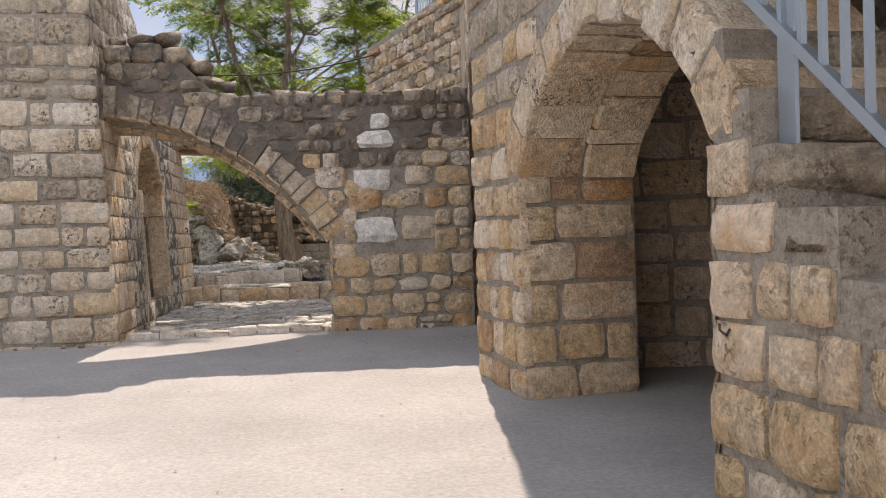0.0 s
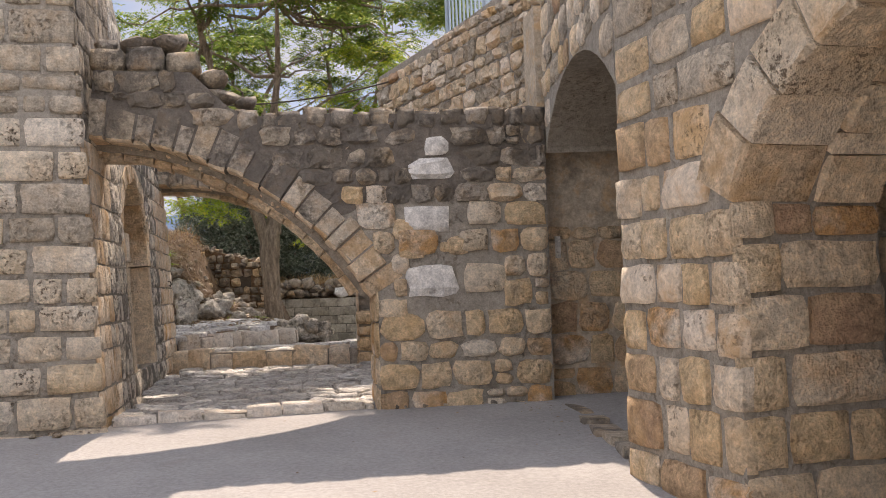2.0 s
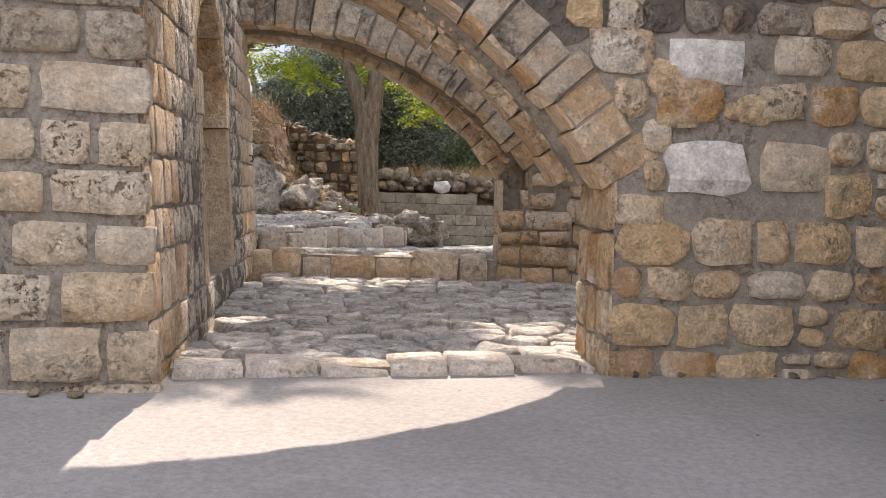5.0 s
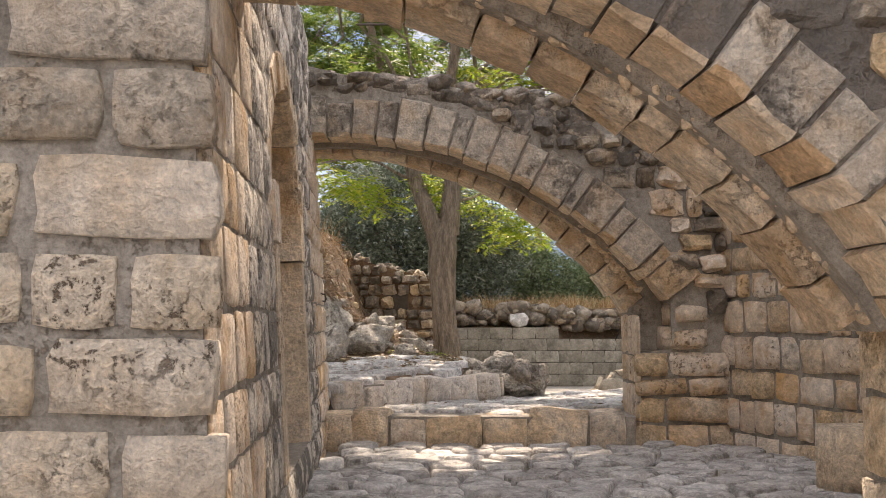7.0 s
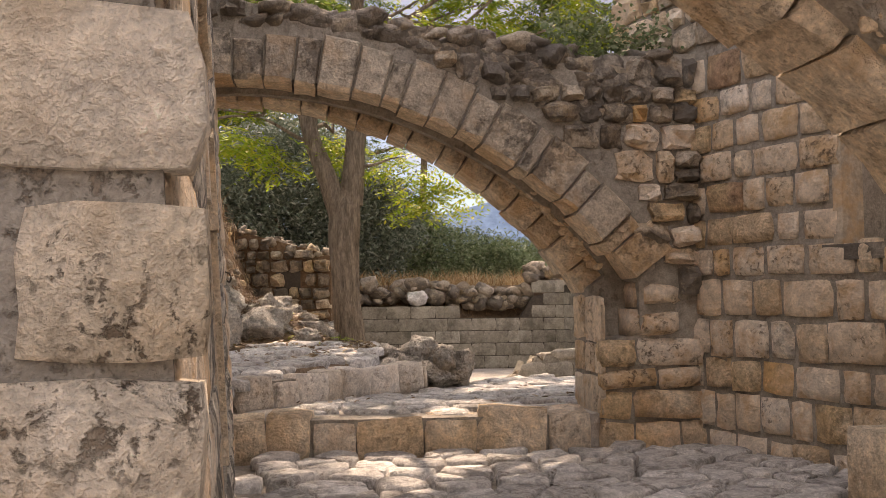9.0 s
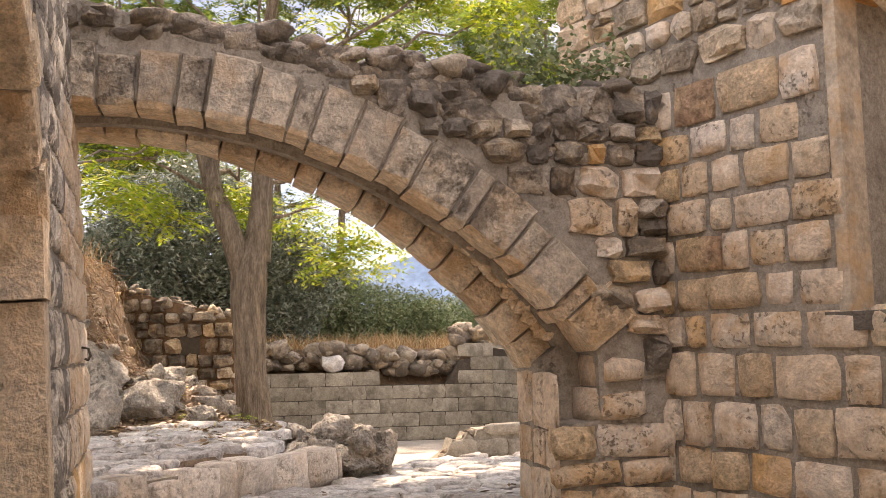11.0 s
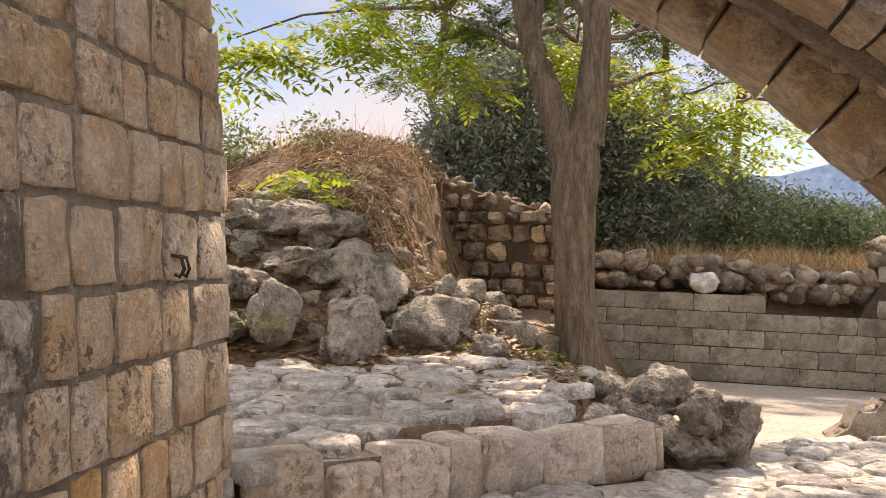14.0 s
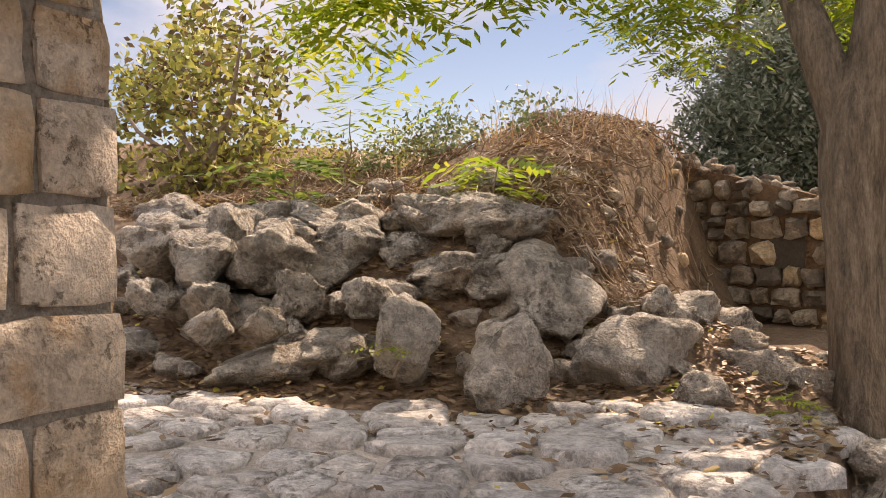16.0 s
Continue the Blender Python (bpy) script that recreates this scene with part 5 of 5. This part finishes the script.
rail2 = thing("terrace_railing", "grey steel railing on the terrace wall", "railing")
rail2.matrix_world = m_rl @ Matrix.Translation((0, 4.55, -.15))
part("bottom_rail", bar((2.2, .12, 0), (5.4, .18, 0), .04, .04), rail2)
part("top_rail", bar((2.2, 1.12, 0), (5.4, 1.18, 0), .05, .05), rail2)
for k in range(30):
    part("bar", bar((2.25 + k * .107, .13, 0), (2.25 + k * .107, 1.14, 0), .022, .022), rail2)
for u in (2.2, 3.3, 4.4, 5.4):
    part("post", bar((u, .0, 0), (u, 1.2, 0), .06, .06), rail2)
# ---- stair treads ----
stair = thing("stone_stair", "weathered stone stair climbing over the arch", "stair", kind="structure")
stair.matrix_world = m_r
for u0, u1, v in ((4.86, 5.43, 1.09), (4.47, 4.86, 1.37), (4.29, 4.5, 1.64), (4.09, 4.3, 1.9), (3.8, 4.1, 2.2), (5.43, 5.88, .8), (5.88, 6.3, .5)):
    part("tread", pool(tower_mat, "sharp")[int(u0 * 7) % 14], stair, m=Matrix.Translation(((u0 + u1) / 2, v - .12, -.84)) @ pose(0, 0, 0, 0, 0, 0) @ Matrix.Diagonal((u1 - u0 + .1, .24, .78, 1)))
hook = thing("iron_hook", "thin rusty iron wire hooked in the arch stones", "hook")
hook.matrix_world = m_r
part("wire", limb_mesh([([(2.9, 2.62, .03), (2.9, 2.75, .06), (3.0, 2.78, .06), (3.08, 2.76, .02)], [.005] * 4, 6, 0)], dark_mat, "wire"), hook)
wire = thing("iron_hook", "bent rusty wire sticking out of the wall", "hook")
wire.matrix_world = m_r
part("wire", limb_mesh([([(4.05, .85, .03), (4.1, .83, .06), (4.16, .81, .06), (4.17, .84, .05)], [.006] * 4, 6, 0)], dark_mat, "wire"), wire)
cable = thing("cable", "thin black cable hanging between wall and trees", "cable", data=limb_mesh([(grow((-4.3, 17.5, 4.6), (-.9, 16.3, 4.7), random.Random(3), 10, .16, 0), [.012] * 11, 6, 0)], dark_mat, "cable"))
plate = thing("wall_plate", "small white plate fixed on the recessed wall", "plate", data=prism([(0, 0), (.055, 0), (.055, .22), (0, .22)], .02, white_mat, "wall_plate"))
plate.matrix_world = m_in @ Matrix.Translation((.12, 1.42, .06))

# ---- paving ----


def inside(poly, x, y):
    c = False
    for i in range(len(poly)):
        (x0, y0), (x1, y1) = poly[i], poly[i - 1]
        if (y0 > y) != (y1 > y) and x < (x1 - x0) * (y - y0) / (y1 - y0) + x0:
            c = not c
    return c


def cut(poly, px, py, nx, ny):
    """The part of a polygon on the near side of a line."""
    out_ = []
    for i in range(len(poly)):
        a, b = poly[i], poly[(i + 1) % len(poly)]
        da, db = (a[0] - px) * nx + (a[1] - py) * ny, (b[0] - px) * nx + (b[1] - py) * ny
        if da <= 0:
            out_.append(a)
        if (da < 0) != (db < 0) and da != db:
            k = da / (da - db)
            out_.append((a[0] + (b[0] - a[0]) * k, a[1] + (b[1] - a[1]) * k))
    return out_


def flags(parent, poly, sx, sy, fn, seed, gap=.02, mat=None, rise=.03):
    """Irregular flagstones over a plan, each a part."""
    r = random.Random(seed)
    xs, ys = [p[0] for p in poly], [p[1] for p in poly]
    seeds = []
    j = 0
    y = min(ys) - sy
    while y < max(ys) + sy:
        x = min(xs) - sx + (sx / 2 if j % 2 else 0)
        while x < max(xs) + sx:
            seeds.append((x + r.uniform(-.4, .4) * sx, y + r.uniform(-.4, .4) * sy))
            x += sx * r.uniform(.75, 1.35)
        y += sy
        j += 1
    n = 0
    for i, (x, y) in enumerate(seeds):
        if not inside(poly, x, y):
            continue
        cell = [(x - sx * 1.2, y - sy * 1.2), (x + sx * 1.2, y - sy * 1.2), (x + sx * 1.2, y + sy * 1.2), (x - sx * 1.2, y + sy * 1.2)]
        for k, (qx, qy) in enumerate(seeds):
            if k != i and abs(qx - x) < 2.6 * sx and abs(qy - y) < 2.6 * sy:
                dx, dy = qx - x, qy - y
                L = math.hypot(dx, dy)
                if L > 1e-4:
                    g = gap * r.uniform(.4, 1.2) / 2
                    cell = cut(cell, (x + qx) / 2 - dx / L * g, (y + qy) / 2 - dy / L * g, dx / L, dy / L)
                    if len(cell) < 3:
                        break
        if len(cell) < 3:
            continue
        wavy = []
        for k, p in enumerate(cell):
            q = cell[(k + 1) % len(cell)]
            wavy.append((p[0] + (x - p[0]) * r.uniform(.02, .1), p[1] + (y - p[1]) * r.uniform(.02, .1)))
            if math.dist(p, q) > .1:
                e = r.uniform(.35, .65)
                k2 = r.uniform(-.01, .06)
                mx_, my_ = p[0] + (q[0] - p[0]) * e, p[1] + (q[1] - p[1]) * e
                wavy.append((mx_ + (x - mx_) * k2, my_ + (y - my_) * k2))
        cell = wavy
        z = fn(x, y) + r.uniform(-.4, .6) * rise
        tx, ty = r.uniform(-.035, .035), r.uniform(-.045, .045)
        cx, cy = sum(p[0] for p in cell) / len(cell), sum(p[1] for p in cell) / len(cell)
        bm = bmesh.new()
        ring_ = [[], [], []]
        for p in cell:
            for q, (s, dz) in enumerate(((1, -.08), (.975, -.012), (.84, .004))):
                px, py = cx + (p[0] - cx) * s, cy + (p[1] - cy) * s
                ring_[q].append(bm.verts.new((px - x, py - y, z + dz + tx * (px - x) + ty * (py - y) + r.uniform(-.009, .009) * (q > 0))))
        m_ = len(cell)
        for q in range(2):
            for k in range(m_):
                l = (k + 1) % m_
                bm.faces.new((ring_[q][k], ring_[q][l], ring_[q + 1][l], ring_[q + 1][k]))
        mid_ = bm.verts.new((cx - x, cy - y, z + r.uniform(-.006, .014)))
        for k in range(m_):
            bm.faces.new((ring_[2][k], ring_[2][(k + 1) % m_], mid_))
        me = mesh_of(bm, "flagstone", mat or flag_mat, True)
        part("flagstone", me, parent, m=Matrix.Translation((x, y, 0)))
        n += 1


pav = thing("paving_landing", "irregular grey flagstones of the landing", "paving", kind="structure")
flags(pav, [(-3.72, 11.1), (-1.3, 11.3), (-1.25, 11.95), (.7, 12.1), (-.8, 15.6), (-.9, 15.9), (-4.3, 15.84), (-4.0, 13.2)], .36, .21, lambda x, y: LAND - .02 + .015 * (y - 11), 91)
pav2 = thing("paving_upper", "irregular grey flagstones beyond the second arch", "paving", kind="structure")
flags(pav2, [(-4.3, 16.1), (-1.75, 16.1), (-1.7, 16.7), (.3, 17.2), (-.6, 20.2), (-1.5, 20.2), (-2.4, 19.0), (-2.7, 18.2), (-4.2, 16.7)], .36, .23, lambda x, y: .70 - .03 * (y - 16.5), 92)
pav3 = thing("paving_path", "worn irregular limestone flags of the raised path", "paving", kind="structure")
flags(pav3, [(-4.38, 16.56), (-2.74, 18.28), (-3.05, 19.2), (-4.3, 19.4), (-5.2, 18.9), (-6.0, 18.4), (-7.5, 18.1), (-7.5, 16.5)], .36, .24, lambda x, y: land(x, y) + .03, 93)

# ---- dry grass, litter, small plants ----


def blades(n, area, seed, h=(.12, .35), lean=.5, wide=.008, keep=None):
    r = random.Random(seed)
    V, F = [], []
    while len(F) < n:
        x, y = r.uniform(area[0], area[1]), r.uniform(area[2], area[3])
        if keep and not keep(x, y, r):
            continue
        z = land(x, y)
        L = r.uniform(*h)
        a = r.uniform(0, 6.2832)
        d = Vector((r.gauss(0, lean), r.gauss(0, lean), 1)).normalized() * L
        s = Vector((math.cos(a), math.sin(a), 0)) * wide
        o = len(V)
        b0 = Vector((x, y, z - .02))
        mid = b0 + d * .55 + Vector((0, 0, .05 * L))
        V += [tuple(b0 - s), tuple(b0 + s), tuple(mid + s * .7), tuple(mid - s * .7), tuple(b0 + d + Vector((d.x, d.y, 0)) * .35)]
        F += [(o, o + 1, o + 2, o + 3), (o + 3, o + 2, o + 4)]
    return V, F


def on_mound(x, y, r):
    z = land(x, y)
    return z > 1.35 + .7 * r.random() and noise.noise((x * 1.1, y * 1.1, 3)) > -.25


def steep(x, y):
    return math.hypot(land(x + .06, y) - land(x - .06, y), land(x, y + .06) - land(x, y - .06)) / .12


def on_slope(x, y, r):
    return on_mound(x, y, r) and r.random() > .6 * steep(x, y) - .1 and noise.noise((x * 2.6, y * 2.6, 8)) > -.12


v, f = blades(17000, (-10, -3.6, 19.9, 24), 101, (.06, .24), 2.6, .004, on_slope)
thing("dry_grass", "tangled dry orange grass over the mound", "grass", kind="stuff", data=quads_mesh("dry_grass", v, f, straw_mat))
v, f = blades(16000, (-4, 4, 25.2, 28.5), 102, (.12, .4), .6, .006, lambda x, y, r: noise.noise((x, y, 3)) > -.3)
thing("dry_grass", "dry straw-coloured grass behind the block wall", "grass", kind="stuff", data=quads_mesh("dry_grass", v, f, straw_mat))
v, f = blades(420, (-7.5, -5.0, 21.6, 22.8), 103, (.25, .5), .3, .0035, on_mound)
thing("dry_grass", "upright dry stalks on the crest of the mound", "grass", kind="stuff", data=quads_mesh("dry_grass", v, f, straw_mat))
r = random.Random(105)
V, F = [], []
while len(F) < 4200 * 9:
    x, y = r.uniform(-9.5, -4.5), r.uniform(20.2, 23.6)
    if land(x, y) < 1.35 or noise.noise((x * 1.7, y * 1.7, 5)) < -.2:
        continue
    a, L = r.uniform(0, 6.2832), r.uniform(.08, .3)
    if r.random() < .42 * steep(x, y) - .2:
        continue
    path_ = []
    for k in range(4):
        px, py = x + math.cos(a) * L * k / 3, y + math.sin(a) * L * k / 3
        path_.append((px, py, max(land(px, py), land(x, y) - .35 * L) + .015 + .1 * r.random()))
        a += r.uniform(-1.1, 1.1)
    tv, tf = tube(path_, [.0055, .005, .004, .0025], 3)
    o = len(V)
    V += [tuple(q) for q in tv]
    F += [tuple(o + k for k in q) for q in tf]
thing("dry_twigs", "tangled dead twigs and roots over the mound", "twigs", kind="stuff", data=quads_mesh("dry_twigs", V, F, twig_stuff_mat))
r = random.Random(104)
V, F = [], []
for i in range(15000):
    x, y = r.uniform(-8, -2.5), r.uniform(18.2, 21.5)
    if i % 60 == 0:
        x, y = r.uniform(-7, -1.5), r.uniform(16.8, 19)
    elif land(x, y) < 1.0 and r.random() < .75:
        continue
    z = land(x, y) + .02 + (.05 if i % 60 == 0 else 0)
    a, s = r.uniform(0, 6.28), r.uniform(.018, .045)
    d, n = Vector((math.cos(a), math.sin(a), r.uniform(-.4, .4))) * s, Vector((-math.sin(a), math.cos(a), r.uniform(-.5, .5))) * s * .45
    c = Vector((x, y, z + .01))
    o = len(V)
    V += [tuple(c - d), tuple(c + n), tuple(c + d), tuple(c - n)]
    F.append((o, o + 1, o + 2, o + 3))
thing("leaf_litter", "brown and yellow fallen leaves on the bank", "leaves", kind="stuff", data=quads_mesh("leaf_litter", V, F, litter_mat))
V, F = [], []
for i in range(150):
    x, y = r.uniform(-5, .6), r.uniform(2.5, 11)
    if i > 90:
        x, y = r.uniform(.0, .45), r.uniform(9.5, 11.2)
    a, s = r.uniform(0, 6.28), r.uniform(.008, .02)
    d, n = Vector((math.cos(a), math.sin(a), .1)) * s, Vector((-math.sin(a), math.cos(a), .3)) * s * .5
    c = Vector((x, y, floor_z(y) + .008))
    o = len(V)
    V += [tuple(c - d), tuple(c + n), tuple(c + d), tuple(c - n)]
    F.append((o, o + 1, o + 2, o + 3))
thing("leaf_litter", "scattered dry leaves on the courtyard floor", "leaves", kind="stuff", data=quads_mesh("leaf_litter", V, F, litter_mat))


def plant(x, y, z, n, seed, label, size=.3, mat=bright_leaf_mat, droop=.1):
    r = random.Random(seed)
    p = thing("plant", label, "plant")
    part("stem", limb_mesh([(grow((x, y, z - .05), (x + .05, y, z + size * .6), r, 4, 0, .1), [.012, .01, .008, .006, .004], 5, 0)], twig_mat, "stem"), p)
    pts_ = [(x + r.gauss(0, size * .15), y + r.gauss(0, size * .15), z + r.uniform(.2, .8) * size) for _ in range(n)]
    v, f = sprays(pts_, r, leaflets=13, length=size * .9, leaf=min(size * .28, .17), wide=min(size * .1, .05), droop=droop)
    part("leaves", quads_mesh("leaves", v, f, mat), p)


plant(-5.75, 20.6, 2.05, 13, 111, "small bright green pinnate plant among the boulders", .5)
plant(-7.0, 20.0, 2.05, 14, 112, "green pinnate plant on the bank", .5, leaf_mat)
plant(-7.75, 21.5, 2.35, 22, 113, "young green sapling with long pinnate leaves", 1.05, bright_leaf_mat, -.9)
plant(-3.62, 19.75, .98, 12, 114, "small bright weed beside the kerb boulders", .16)
plant(-5.3, 18.9, 1.2, 6, 115, "small weed between the rocks", .16)
plant(-4.15, 19.8, 1.0, 6, 116, "small weed between the rocks", .2)
plant(-3.1, 19.9, .8, 6, 117, "small weed between the rocks", .18)
bush("shrub", "straggly shrub with sparse yellowing leaves on the bank", [(-9.0, 21.2, 3.2, .8, .7, 1.2), (-9.8, 21.0, 2.8, .8, .7, .9), (-10.5, 22.5, 3.2, 1.2, 1, 1.2)], 1000, autumn_leaf_mat, 118, .1, .055)
bush("shrub", "low grey-green shrub on the crest of the mound", [(-6.9, 22.6, 2.75, 1.0, .5, .35), (-7.7, 22.4, 2.6, .6, .4, .3)], 500, bush_leaf_mat, 119, .06, .03)
bush("shrub", "small green shrub growing on the arch", [(-1.75, 16.2, 3.5, .35, .2, .16), (-1.3, 16.25, 3.45, .2, .2, .1)], 260, bush_leaf_mat, 120, .05, .03, 0)
# rubble between the boulders
r = random.Random(121)
for i in range(110):
    x, y = r.uniform(-7.6, -3.7), r.uniform(18.9, 21.2)
    z = land(x, y)
    if z < 1.05:
        continue
    s = r.uniform(.08, .24)
    o = thing("rock", "weathered grey limestone rubble on the leafy bank", "rock", "rubble on the bank", data=rock_pool[i % 8])
    o.matrix_world = Matrix.Translation((x, y, z + s * .15)) @ pose(0, 0, 0, r.uniform(-30, 30), r.uniform(-30, 30), r.uniform(0, 360)) @ Matrix.Diagonal((s * 1.4, s * 1.2, s, 1))
# flat ledge stones at the foot of the bank
r = random.Random(122)
for i in range(64):
    x = r.uniform(-7.8, -5.2)
    y = r.uniform(18.75, 20.4) + .2 * (x + 5.6)
    s = r.uniform(.2, .5)
    o = thing("rock", "flat weathered ledge stone on the leafy bank", "rock", "ledge stones on the bank", data=rock_pool[(i * 3) % 8])
    o.matrix_world = Matrix.Translation((x, y, land(x, y) + s * .08)) @ pose(0, 0, 0, r.uniform(-14, 14), r.uniform(-14, 14), r.uniform(0, 360)) @ Matrix.Diagonal((s * 1.5, s * 1.2, s * .62, 1))
ring_hook = thing("iron_hook", "small rusted iron double hook fixed in the passage wall", "hook")
ring_hook.matrix_world = m_pass
for du in (-.022, .022):
    part("wire", limb_mesh([([(5.57 + du, 1.54, .02), (5.57 + du, 1.53, .055), (5.57 + du, 1.49, .065), (5.57 + du * 1.3, 1.465, .05), (5.57 + du * 1.6, 1.475, .035)], [.007] * 5, 6, 0)], dark_mat, "wire"), ring_hook)
# small stones fallen along the foot of the tower and the arch wall
r = random.Random(123)
for i in range(18):
    k = r.random()
    x, y = (-6.6 + 2.8 * k, 10.15 + .34 * k) if i % 2 else (-1.2 + 1.4 * k, 11.24 + .1 * k)
    s = r.uniform(.035, .08)
    o = thing("rubble_stone", "small fallen stone at the foot of the wall", "stone", "small stones along the walls", data=rub_pool[i % 6])
    o.matrix_world = Matrix.Translation((x, y - r.uniform(.0, .06), floor_z(y) + s * .2)) @ pose(0, 0, 0, 0, 0, r.uniform(0, 360)) @ Matrix.Diagonal((s * 1.8, s * 1.1, s * .8, 1))
# stones lodged in the mound's broken side
r = random.Random(124)
for i in range(22):
    y = r.uniform(20.9, 22.8)
    x = r.uniform(-5.6, -4.7)
    s = r.uniform(.06, .14)
    o = thing("rock", "earthy stone lodged in the broken side of the mound", "rock", "stones in the mound", data=rub_pool[i % 6])
    o.matrix_world = Matrix.Translation((x, y, land(x, y) + s * .05)) @ pose(0, 0, 0, r.uniform(-40, 40), r.uniform(-40, 40), r.uniform(0, 360)) @ Matrix.Diagonal((s * 1.4, s * 1.2, s, 1))
# loose stones heaped at the end of the raised path
r = random.Random(125)
for i in range(16):
    x, y = r.gauss(-2.72, .22), r.gauss(18.9, .26)
    s = r.uniform(.12, .28)
    o = thing("rock", "pale loose stone heaped beside the path's kerb", "rock", "stones heaped by the kerb", data=rock_pool[(i * 5) % 8])
    o.matrix_world = Matrix.Translation((x, y, .72 + s * .2 + .22 * math.exp(-((x + 2.75) / .25) ** 2))) @ pose(0, 0, 0, r.uniform(-30, 30), r.uniform(-30, 30), r.uniform(0, 360)) @ Matrix.Diagonal((s * 1.5, s * 1.2, s, 1))
bush("shrub", "dry brown brush along the top of the bank", [(-8.1, 22.6, 2.5, 1.0, .5, .4), (-9.5, 22.8, 2.55, 1.2, .6, .5), (-7.2, 23.2, 2.6, .8, .5, .4)], 900, autumn_leaf_mat, 126, .06, .03)
